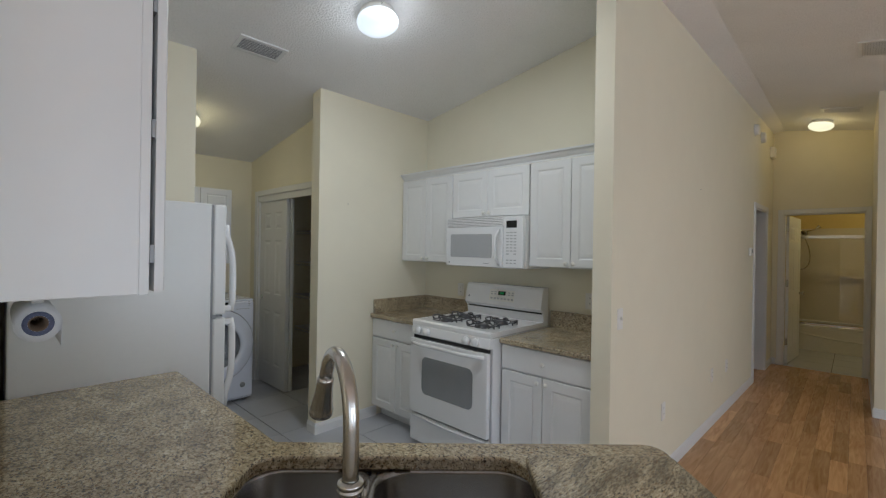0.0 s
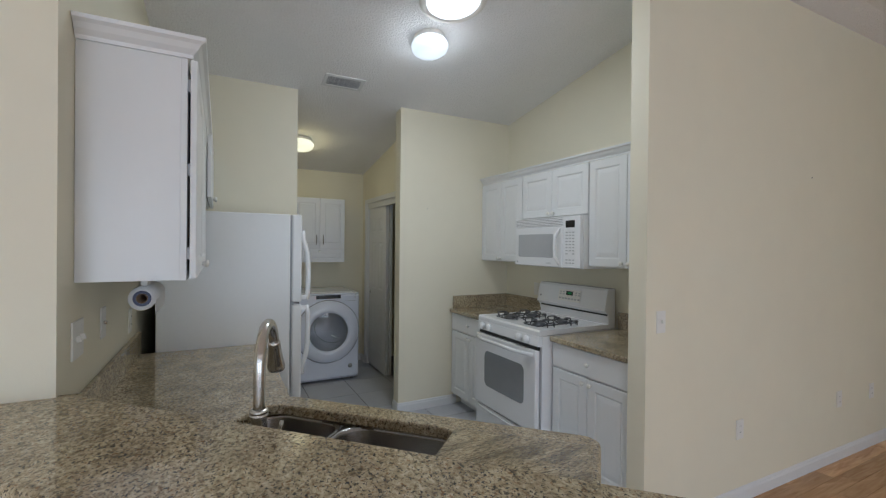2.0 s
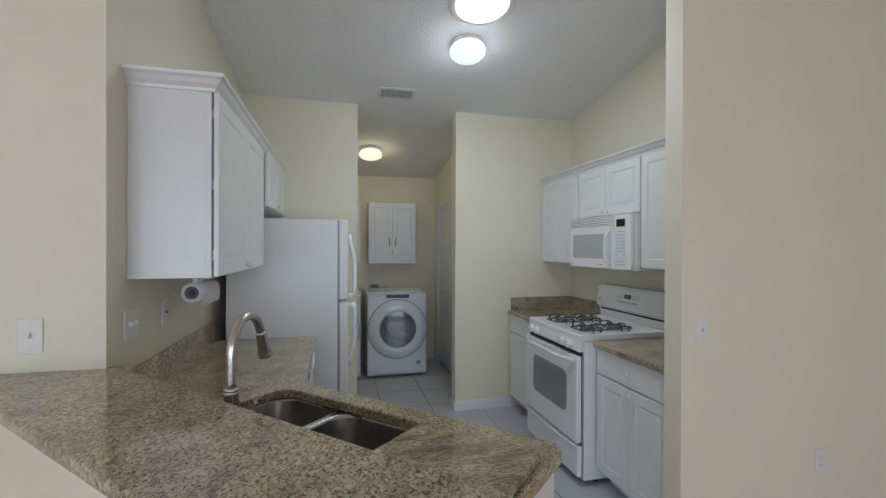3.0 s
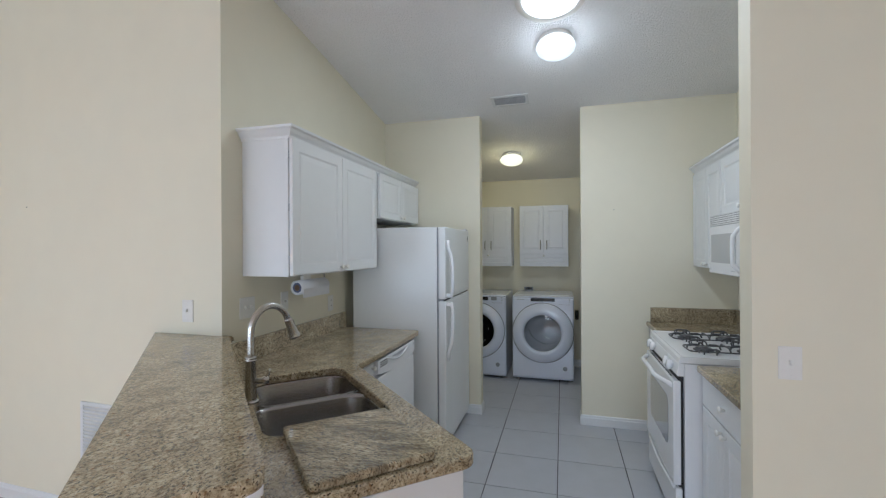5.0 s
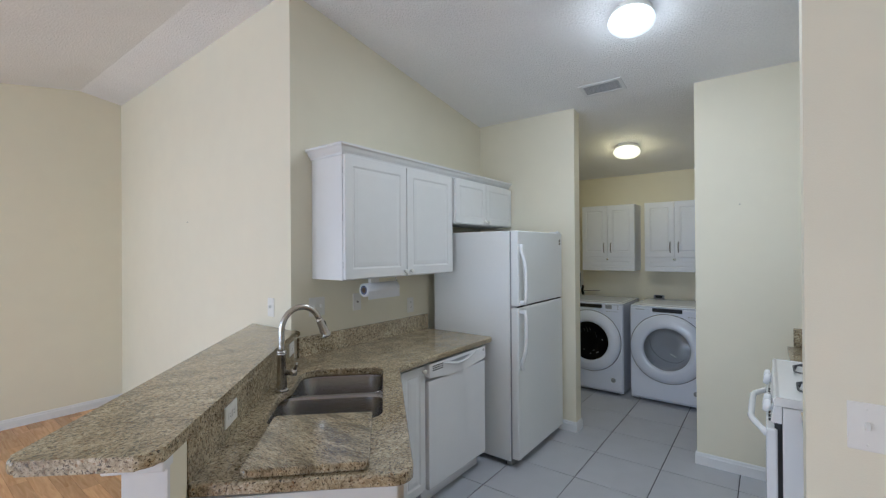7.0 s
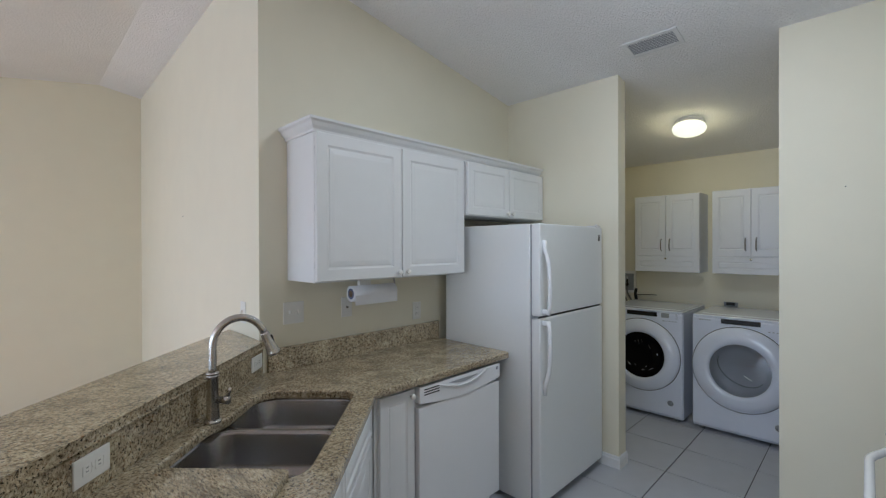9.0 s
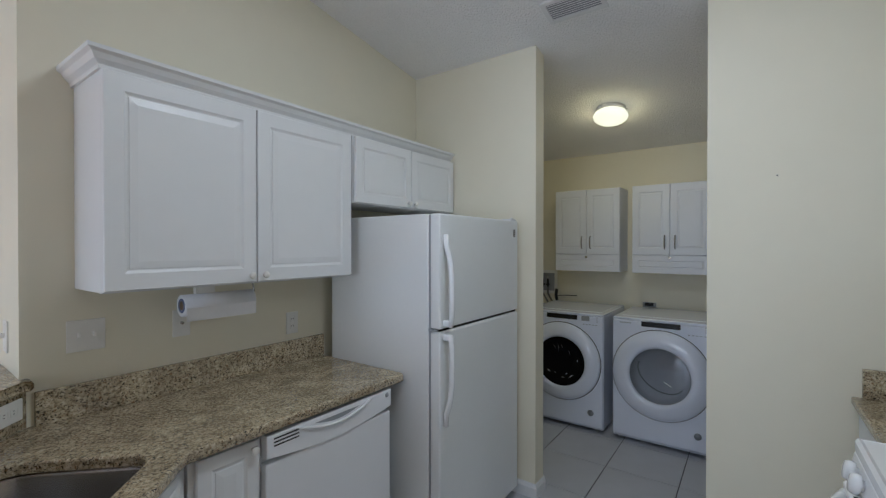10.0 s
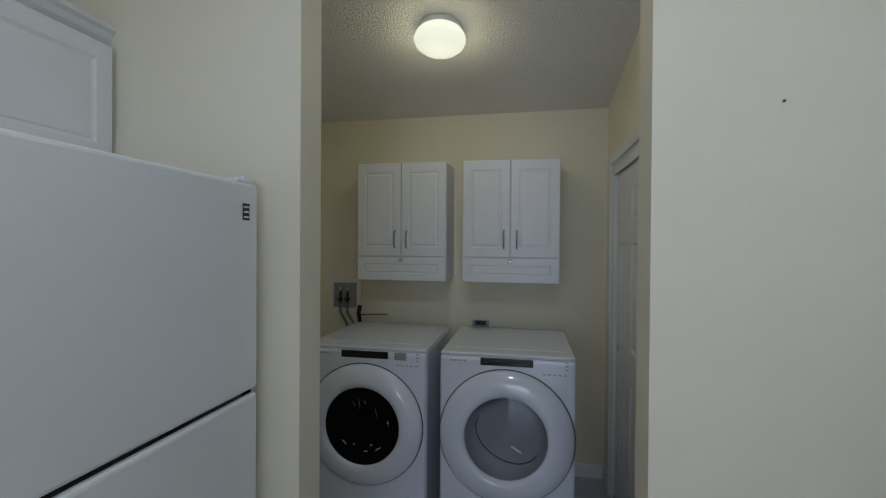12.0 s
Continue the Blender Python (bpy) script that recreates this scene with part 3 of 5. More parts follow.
SB = base("base_cabinet", DIAG @ pose(UE - 0.03, VB + 0.0, 0, 0, 0, 180), "white angled sink base cabinet with raised-panel doors under the granite", "cabinet", "white kitchen base cabinets")
part("body", join(bx(0, 1.195, -0.575, 0.0, 0.10, 0.66), bx(0, 0.03, -0.575, 0.0, 0.66, CT_L - 0.04), bx(0, 1.195, -0.575, -0.55, 0.66, CT_L - 0.04), bx(0.03, 1.195, -0.52, -0.02, 0.0, 0.10)), CAB, SB)
part("end_panel", bx(-0.012, -0.001, -0.575, 0.0, 0.0, CT_L - 0.041, 0.002), CAB, SB)
for i in range(2):
    x0 = 0.05 + 0.56 * i
    cabinet_door(SB, x0, x0 + 0.553, 0.125, 0.70, -0.575, (x0 + (0.515 if i == 0 else 0.04), 0.655), 0.06)
    part("drawer", moved(slab(0.553, 0.15, 0.02, [(0.03, 0.523, 0.03, 0.12)]), pose(x0, -0.577, 0.715)), CAB, SB)
NF = base("base_cabinet", pose(-1.256, YL + 0.016, 0, 0, 0, R180), "narrow white base cabinet beside the dishwasher", "cabinet", "white kitchen base cabinets")
part("body", join(bx(0, 0.232, -0.575, 0.0, 0.10, CT_L - 0.04), bx(0, 0.232, -0.51, 0, 0, 0.10)), CAB, NF)
cabinet_door(NF, 0.018, 0.230, 0.125, 0.875, -0.575, (0.205, 0.845), 0.045)


def dishwasher():
    d = base("dishwasher", pose(-1.492, YL + 0.026, 0, 0, 0, R180), "white built-in dishwasher with a curved pocket handle", "dishwasher")
    part("body", bx(0, 0.66, -0.565, 0, 0.10, CT_L - 0.045), APPL, d)
    part("kick_plate", bx(0.01, 0.65, -0.53, -0.50, 0.005, 0.10), APPL, d)
    part("door", bx(0.008, 0.652, -0.605, -0.567, 0.115, 0.775, 0.006), APPL, d)
    # control panel with a bowed lower edge
    pts = [(0.008, CT_L - 0.05), (0.008, 0.80)] + [(0.008 + 0.644 * k / 14, 0.80 - 0.028 * math.sin(math.pi * k / 14)) for k in range(1, 14)] + [(0.652, 0.80), (0.652, CT_L - 0.05)]
    cp = part("control_panel", moved(prism([(x, z) for x, z in pts], 0, 0.045, 0.005), pose(0, -0.567, 0, 90, 0, 0)), APPL, d)
    part("handle", pipe([(0.13 + 0.40 * k / 14, -0.612 - 0.007 * math.sin(math.pi * k / 14), 0.872 - 0.040 * math.sin(math.pi * k / 14)) for k in range(15)], [0.002] + [0.0065] * 13 + [0.002], 8), APPL, cp)
    # the pocket's shadow is a flat grey crescent laid on the panel
    part("pocket", moved(prism([(0.21 + 0.24 * k / 10, 0.862 - 0.019 * math.sin(math.pi * k / 10)) for k in range(11)], 0, 0.002), pose(0, -0.6115, 0, 90, 0, 0)), GREYPL, cp, "grey crescent in place of the finger pocket's shadow")
    for k in range(3):
        part("vent_slot", bx(0.035, 0.140, -0.6135, -0.611, 0.836 + 0.013 * k, 0.841 + 0.013 * k), SLOT, cp)
    part("badge", moved(lathe([(0, 0), (0.011, 0), (0.010, 0.002), (0, 0.002)], 16), pose(0.622, -0.612, 0.858, 90, 0, 0)), GREYPL, cp, "small round grey emblem")


dishwasher()


# ---- sink and faucet ----
def bowl(u0, u1, v0, v1, z0, z1, r=0.085):
    prof = [(-0.0115, z1, r), (-0.004, z1 - 0.0005, r), (0.001, z1 - 0.004, r), (0.004, z1 - 0.012, r), (0.010, z0 + 0.045, r), (0.022, z0 + 0.014, r), (0.045, z0 + 0.002, r * 0.9), (0.09, z0, r * 0.6)]
    bm = bmesh.new()
    rings = []
    for i, z, rr in prof:
        line = rounded([(u0 + i, v0 + i), (u1 - i, v0 + i), (u1 - i, v1 - i), (u0 + i, v1 - i)], max(0.02, rr), 6)
        rings.append([bm.verts.new((u, v, z)) for u, v in line])
    n = len(rings[0])
    for a, b in zip(rings, rings[1:]):
        for k in range(n):
            bm.faces.new((a[k], b[k], b[(k + 1) % n], a[(k + 1) % n]))
    bm.faces.new(rings[-1])
    for f in bm.faces:
        f.smooth = True
    bmesh.ops.recalc_face_normals(bm, faces=bm.faces[:])
    bmesh.ops.reverse_faces(bm, faces=bm.faces[:])
    bmesh.ops.solidify(bm, geom=bm.faces[:], thickness=0.0015)
    return bm


SINK = base("sink", DIAG.copy(), "double-bowl undermount stainless steel sink set in granite", "sink")
SPLIT = -0.005
zt = CT_L - 0.039
part("bowl", bowl(SU0 - 0.005, SPLIT - 0.012, SV0 - 0.005, SV1 + 0.005, 0.735, zt), STEEL, SINK)
part("bowl", bowl(SPLIT + 0.012, SU1 + 0.005, SV0 - 0.029, SV1 + 0.005, 0.735, zt), STEEL, SINK)
part("divider", bx(SPLIT - 0.009, SPLIT + 0.009, SV0 - 0.03, SV1 + 0.015, zt - 0.05, zt - 0.0015, 0.003, 2), STEEL, SINK)
part("flange", bx(SPLIT - 0.10, SPLIT + 0.10, SV0 - 0.045, SV0 + 0.010, zt - 0.004, zt - 0.002), STEEL, SINK)
part("flange", bx(SPLIT - 0.10, SPLIT + 0.10, SV1 - 0.008, SV1 + 0.02, zt - 0.004, zt - 0.002), STEEL, SINK)
for u in ((SU0 + SPLIT) / 2, (SU1 + SPLIT) / 2):
    part("drain", moved(lathe([(0.0, 0.001), (0.02, 0.001), (0.024, 0.004), (0.040, 0.004), (0.043, 0.001)], 24), pose(u, 1.12, 0.7375)), CHROME, SINK, "round chrome drain")

FAU = base("faucet", DIAG @ pose(0.016, 0.876, CT_L, 0, 0, 28), "tall brushed nickel pull-down kitchen faucet on the counter", "faucet")
part("base_ring", lathe([(0, 0), (0.031, 0), (0.031, 0.006), (0.026, 0.012), (0, 0.012)], 28), NICKEL, FAU)
part("body", lathe([(0.0240, 0.010), (0.0215, 0.05), (0.0192, 0.164), (0.0200, 0.166), (0.0225, 0.168), (0.0225, 0.172), (0.0205, 0.173), (0.0205, 0.176), (0.0225, 0.177), (0.0225, 0.182), (0.0200, 0.184), (0.0150, 0.186)], 26), NICKEL, FAU)
arc = [(0, 0, 0.12), (0, 0, 0.20), (0, 0, 0.27)]
for k in range(1, 15):
    a = math.pi * k / 14 * 0.885
    arc.append((0, 0.092 - 0.092 * math.cos(a), 0.274 + 0.105 * math.sin(a)))
end = Vector(arc[-1])
part("spout", pipe(arc, 0.0138, 18), NICKEL, FAU)
way = (end - Vector(arc[-2])).normalized()
part("spray_head", pipe([end - way * 0.004, end + way * 0.002, end + way * 0.005, end + way * 0.034, end + way * 0.068, end + way * 0.080, end + way * 0.082, end + way * 0.091, end + way * 0.093], [0.0138, 0.0170, 0.0168, 0.0182, 0.0225, 0.0240, 0.0250, 0.0250, 0.020], 18), NICKEL, FAU)
part("spray_button", moved(bx(-0.006, 0.006, -0.003, 0.003, -0.016, 0.016, 0.0025), pose(*(end + way * 0.030 + Vector((0, 0.0185, 0.004))), 18, 0, 0)), BLACK, FAU, "black spray button")
part("handle", moved(join(pipe([(0.015, 0, 0.082), (0.045, 0, 0.084), (0.048, 0, 0.084), (0.066, 0, 0.085), (0.069, 0, 0.085)], [0.0125, 0.0125, 0.0160, 0.0155, 0.011], 14), pipe([(0.058, 0, 0.090), (0.063, 0, 0.104), (0.069, 0, 0.118), (0.072, 0, 0.130)], [0.0085, 0.0070, 0.0062, 0.0055], 10)), pose(0, 0, 0, 0, 0, 52)), NICKEL, FAU)

thing("cutting_board", moved(prism([(u, v) for u, v in rounded([(0.396, 0.935), (0.806, 0.935), (0.806, 1.300), (0.406, 1.300)], 0.018, 4)], CT_L + 0.001, CT_L + 0.027, 0.006, 3), DIAG), GRANITE_BOARD, "loose granite board matching the counter, lying beside the sink", "cutting board")


# ---- appliances ----
def gas_range():
    W, D = 0.757, 0.715
    r = base("gas_range", pose(-2.452, YR - 0.022, 0), "white freestanding gas range with four burners and a glass oven window", "range")
    part("body", bx(0, W, -0.712, 0, 0.03, 0.925, 0.004), APPL, r)
    for x in (0.05, W - 0.05):
        part("foot", moved(lathe([(0, 0), (0.018, 0), (0.018, 0.03), (0, 0.03)], 12), pose(x, -0.60, 0)), BLACK, r)
    top = [(-D - 0.024, 0.928), (-D - 0.024, 0.956), (-D - 0.016, 0.968), (-D - 0.006, 0.962), (-0.11, 0.958), (-0.10, 0.964), (-0.02, 0.964), (-0.02, 0.928)]
    part("cooktop", moved(prism([(y, z) for y, z in top][::-1], 0, W, 0.003), Matrix(((0, 0, 1, 0), (1, 0, 0, 0), (0, 1, 0, 0), (0, 0, 0, 1)))), APPL, r)
    # slanted knob panel
    pan = [(-0.713, 0.927), (-0.736, 0.927), (-0.740, 0.921), (-0.750, 0.864), (-0.746, 0.857), (-0.713, 0.857)]
    panel = part("knob_panel", moved(prism(pan, 0, W, 0.003), Matrix(((0, 0, 1, 0), (1, 0, 0, 0), (0, 1, 0, 0), (0, 0, 0, 1)))), APPL, r)
    for x in (0.088, 0.175, W - 0.197, W - 0.112):
        k = part("knob", moved(lathe([(0, 0), (0.016, 0), (0.016, 0.006), (0.029, 0.009), (0.029, 0.020), (0.025, 0.030), (0, 0.032)], 20), pose(x, -0.7455, 0.890, 80, 0, 0)), APPL, panel, "white round burner knob")
    part("vent_gap", bx(0.02, W - 0.02, -0.738, -0.713, 0.826, 0.857), SLOT, r)
    # oven door with a rounded window set into it
    door = part("oven_door", bx(0.004, W - 0.004, -0.766, -0.728, 0.272, 0.830, 0.008, 3), APPL, r)
    for k in range(11):
        part("vent_slot", bx(0.115 + 0.050 * k, 0.150 + 0.050 * k, -0.7575, -0.7485, 0.8295, 0.8307), SLOT, door)
    part("door_gap", bx(0.030, W - 0.030, -0.729, -0.711, 0.275, 0.832), SLOT, r)
    win = [(x, z) for x, z in rounded([(0.140, 0.432), (W - 0.125, 0.432), (W - 0.125, 0.708), (0.140, 0.708)], 0.045, 5)]
    part("window", moved(prism(win, 0, 0.004, 0.0015), pose(0, -0.764, 0, 90, 0, 0)), OVENGL, door, "smoked oven glass")
    hp = [(0.03 + (W - 0.06) * k / 16, -0.764 - 0.058 * min(1, 4.5 * min(k, 16 - k) / 16), 0.800 + 0.010 * math.sin(math.pi * k / 16)) for k in range(17)]
    part("handle", pipe(hp, 0.0135, 12), APPL, door)
    part("drawer", bx(0.004, W - 0.004, -0.756, -0.722, 0.055, 0.255, 0.008, 3), APPL, r)
    part("drawer_lip", pipe([(0.03 + (W - 0.06) * k / 12, -0.756 - 0.012 * math.sin(math.pi * k / 12), 0.248 - 0.006 * math.sin(math.pi * k / 12)) for k in range(13)], 0.009, 8), APPL, r)
    part("gap", bx(0.025, W - 0.025, -0.736, -0.711, 0.06, 0.271), SLOT, r)
    # backguard
    bg = [(-0.015, 0.95), (-0.085, 0.95), (-0.085, 1.03), (-0.128, 1.06), (-0.098, 1.205), (-0.082, 1.222), (-0.015, 1.222)]
    guard = part("backguard", moved(prism(bg[::-1], 0, W, 0.006, 3), Matrix(((0, 0, 1, 0), (1, 0, 0, 0), (0, 1, 0, 0), (0, 0, 0, 1)))), APPL, r)
    # shade below the overhang, built as a dark strip
    part("shade_strip", bx(0.012, W - 0.012, -0.0885, -0.084, 1.020, 1.033), SLOT, guard, "dark strip for the shade under the backguard's overhang")
    face = pose(W / 2 + 0.0, -0.1165, 1.135, 90 - 11.7, 0, 0)

    def key(name, x0, x1, z0, z1, t, mat, label=""):
        return part(name, moved(bx(x0, x1, z0, z1, -0.001, t, 0.0005), face), mat, guard, label)

    key("control_pad", -0.115, 0.13, -0.045, 0.048, 0.002, PLASTIC)
    key("display", -0.028, 0.045, 0.004, 0.036, 0.004, BLACK, "dark clock display")
    key("clock_digits", -0.012, 0.030, 0.012, 0.028, 0.005, GREEN, "green lit clock digits")
    for i in range(7):
        x = -0.10 + 0.034 * i
        key("button", x, x + 0.020, -0.032, -0.018, 0.004, KEYGREY)
        if i in (0, 1, 5, 6):
            key("button", x, x + 0.020, 0.006, 0.014, 0.004, KEYGREY)
            key("button", x, x + 0.020, 0.024, 0.032, 0.004, KEYGREY)
    part("emblem", moved(bx(-0.008, 0.008, -0.008, 0.008, -0.001, 0.002), pose(0.045, -0.1215, 1.11, 90 - 11.7, 0, 0)), GREYPL, guard)
    # burners, and grates with bent fingers and an arched loop at either end
    for gx in (0.205, W - 0.205):
        rods = []
        hw, y0, y1, low, top = 0.122, -0.675, -0.235, 0.9655, 0.992
        ym = (y0 + y1) / 2
        ring = rounded([(gx - 0.085, y0 + 0.02), (gx + 0.085, y0 + 0.02), (gx + 0.085, y1 - 0.02), (gx - 0.085, y1 - 0.02)], 0.03, 3)
        rods.append(pipe([(x, y, low + 0.004) for x, y in ring] + [(ring[0][0], ring[0][1], low + 0.004)], 0.0042, 8))
        rods.append(pipe([(gx - 0.085, ym, low + 0.004), (gx - 0.06, ym, top - 0.004), (gx + 0.06, ym, top - 0.004), (gx + 0.085, ym, low + 0.004)], 0.005, 8))
        for by in ((y0 + ym) / 2, (y1 + ym) / 2):
            for dx, dy in ((1, 0), (0, 1), (-1, 0), (0, -1)):
                rods.append(pipe([(gx + dx * 0.026, by + dy * 0.026, top), (gx + dx * 0.062, by + dy * 0.062, top), (gx + dx * 0.080, by + dy * 0.080, top - 0.006), (gx + dx * 0.088, by + dy * 0.088, low)], 0.0052, 8))
            for side in (-1, 1):
                xa, xb = gx + side * 0.085, gx + side * hw
                rods.append(pipe([(xa, by - 0.045, low), (xb - side * 0.008, by - 0.045, top - 0.008), (xb, by - 0.030, top), (xb, by + 0.030, top), (xb - side * 0.008, by + 0.045, top - 0.008), (xa, by + 0.045, low)], 0.005, 8))
                rods.append(pipe([(xb, by - 0.030, top), (xb, by - 0.030, 0.959)], 0.0045, 6))
                rods.append(pipe([(xb, by + 0.030, top), (xb, by + 0.030, 0.959)], 0.0045, 6))
            cap = [(0, 0.0), (0.052, 0.0), (0.052, 0.008), (0.040, 0.011), (0.040, 0.017), (0.036, 0.020), (0, 0.021)]
            part("burner", moved(lathe(cap, 24), pose(gx, by, 0.959)), IRON, r, "black burner cap")
        part("grate", join(*rods), IRON, r, "grey cast iron grate")


gas_range()


def microwave():
    W, H = 0.757, 0.388
    m = base("microwave", pose(-2.458, YR - 0.002, 1.372), "white over-the-range microwave oven with a curved handle", "microwave")
    part("body", bx(0, W, -0.36, 0, 0, H, 0.004), APPL, m)
    grille = part("vent_grille", bx(0.003, 0.58, -0.385, -0.361, H - 0.072, H - 0.004, 0.002), APPL, m)
    for k in range(5):
        part("slat", bx(0.012, 0.57, -0.3862, -0.384, H - 0.0635 + 0.0125 * k, H - 0.061 + 0.0125 * k), SLOT, grille, "thin dark vent gap")
    door = part("door", bx(0.003, 0.578, -0.392, -0.361, 0.004, H - 0.075, 0.006, 3), APPL, m)
    win = rounded([(0.055, 0.075), (0.478, 0.075), (0.478, 0.258), (0.055, 0.258)], 0.012, 4)
    part("window", moved(prism(win, 0, 0.003, 0.001), pose(0, -0.3915, 0, 90, 0, 0)), MWGL, door, "grey meshed window")
    hp = [(0.548 - 0.012 * math.sin(math.pi * k / 14), -0.392 - 0.040 * min(1.0, math.sin(math.pi * k / 14) * 1.6), 0.022 + 0.27 * k / 14) for k in range(15)]
    part("handle", pipe(hp, [0.008] + [0.0115] * 13 + [0.008], 10), APPL, door)
    part("emblem", bx(0.035, 0.047, -0.3935, -0.391, 0.025, 0.037), GREYPL, door)
    part("lettering", bx(0.40, 0.455, -0.3935, -0.391, 0.030, 0.034), GREYPL, door)
    panel = part("control_panel", bx(0.583, W - 0.003, -0.392, -0.361, 0.004, H - 0.004, 0.006, 3), APPL, m)
    part("display", bx(0.612, 0.702, -0.394, -0.391, 0.300, 0.352), BLACK, panel, "black clock display")
    for row in range(11):
        if row == 2:
            continue
        for col in range(3):
            if row == 3 and col == 1:
                continue
            x, z = 0.612 + 0.033 * col, 0.036 + 0.0225 * row
            part("button", bx(x, x + 0.022, -0.3935, -0.391, z, z + 0.008), KEYGREY, panel)


microwave()


def fridge():
    W, H = 0.822, 1.712
    f = base("refrigerator", pose(-2.247, YL + 0.085, 0, 0, 0, R180), "white top-freezer refrigerator with two bowed handles", "refrigerator")
    part("body", bx(0, W, -0.695, 0, 0.04, H, 0.006), FRIDGE, f)
    part("gasket", bx(0.008, W - 0.008, -0.706, -0.694, 0.06, H - 0.004), GREYPL, f)
    part("kick_grille", bx(0.01, W - 0.01, -0.70, -0.66, 0.012, 0.058), GREYPL, f)
    for x in (0.05, W - 0.05):
        part("foot", moved(lathe([(0, 0), (0.018, 0), (0.015, 0.04), (0, 0.04)], 10), pose(x, -0.65, 0)), BLACK, f)
    split = 1.160
    freezer = part("freezer_door", bx(0, W, -0.765, -0.706, split + 0.006, H, 0.010, 3), FRIDGE, f)
    main = part("fridge_door", bx(0, W, -0.765, -0.706, 0.062, split - 0.006, 0.010, 3), FRIDGE, f)
    for owner, ends in ((freezer, 1), (main, -1)):
        z0 = split + 0.018 * ends
        prof = [(0.0, 0.034), (0.05, 0.043), (0.14, 0.045), (0.24, 0.043), (0.30, 0.036), (0.345, 0.024), (0.38, 0.011), (0.435, 0.008)]
        pts = [(0.036, -0.765 - o, z0 + ends * d) for d, o in prof]
        grip = pipe(pts, [0.016, 0.0165, 0.0165, 0.0165, 0.0165, 0.0165, 0.0165, 0.0165], 12, 0.8)
        foot = bx(0.023, 0.050, -0.800, -0.763, min(z0, z0 + ends * 0.03), max(z0, z0 + ends * 0.03), 0.006)
        part("handle", join(grip, foot), APPL, owner)
    part("badge", bx(W - 0.066, W - 0.040, -0.7665, -0.764, H - 0.098, H - 0.055), BLACK, freezer, "small dark square emblem")
    for k in range(3):
        part("badge_line", bx(W - 0.063, W - 0.043, -0.7672, -0.7664, H - 0.092 + 0.013 * k, H - 0.088 + 0.013 * k), PLASTIC, freezer)
    part("hinge_cap", join(bx(W - 0.075, W - 0.01, -0.755, -0.68, H, H + 0.012, 0.004), pipe([(W - 0.03, -0.735, H), (W - 0.03, -0.735, H + 0.02)], 0.008, 10)), APPL, f)
    part("hinge", bx(W - 0.05, W - 0.004, -0.752, -0.70, split - 0.005, split + 0.005), CHROME, f)
    part("door_gap", bx(0.012, W - 0.012, -0.752, -0.704, split - 0.0075, split + 0.0075), BLACK, f, "dark gap between the doors")
    part("hinge_pin", join(bx(-0.004, 0.012, -0.745, -0.70, split - 0.004, split + 0.004), bx(-0.003, 0.0, -0.718, -0.703, split - 0.011, split + 0.011, 0.001)), GREYPL, f, "grey metal hinge bracket")


fridge()


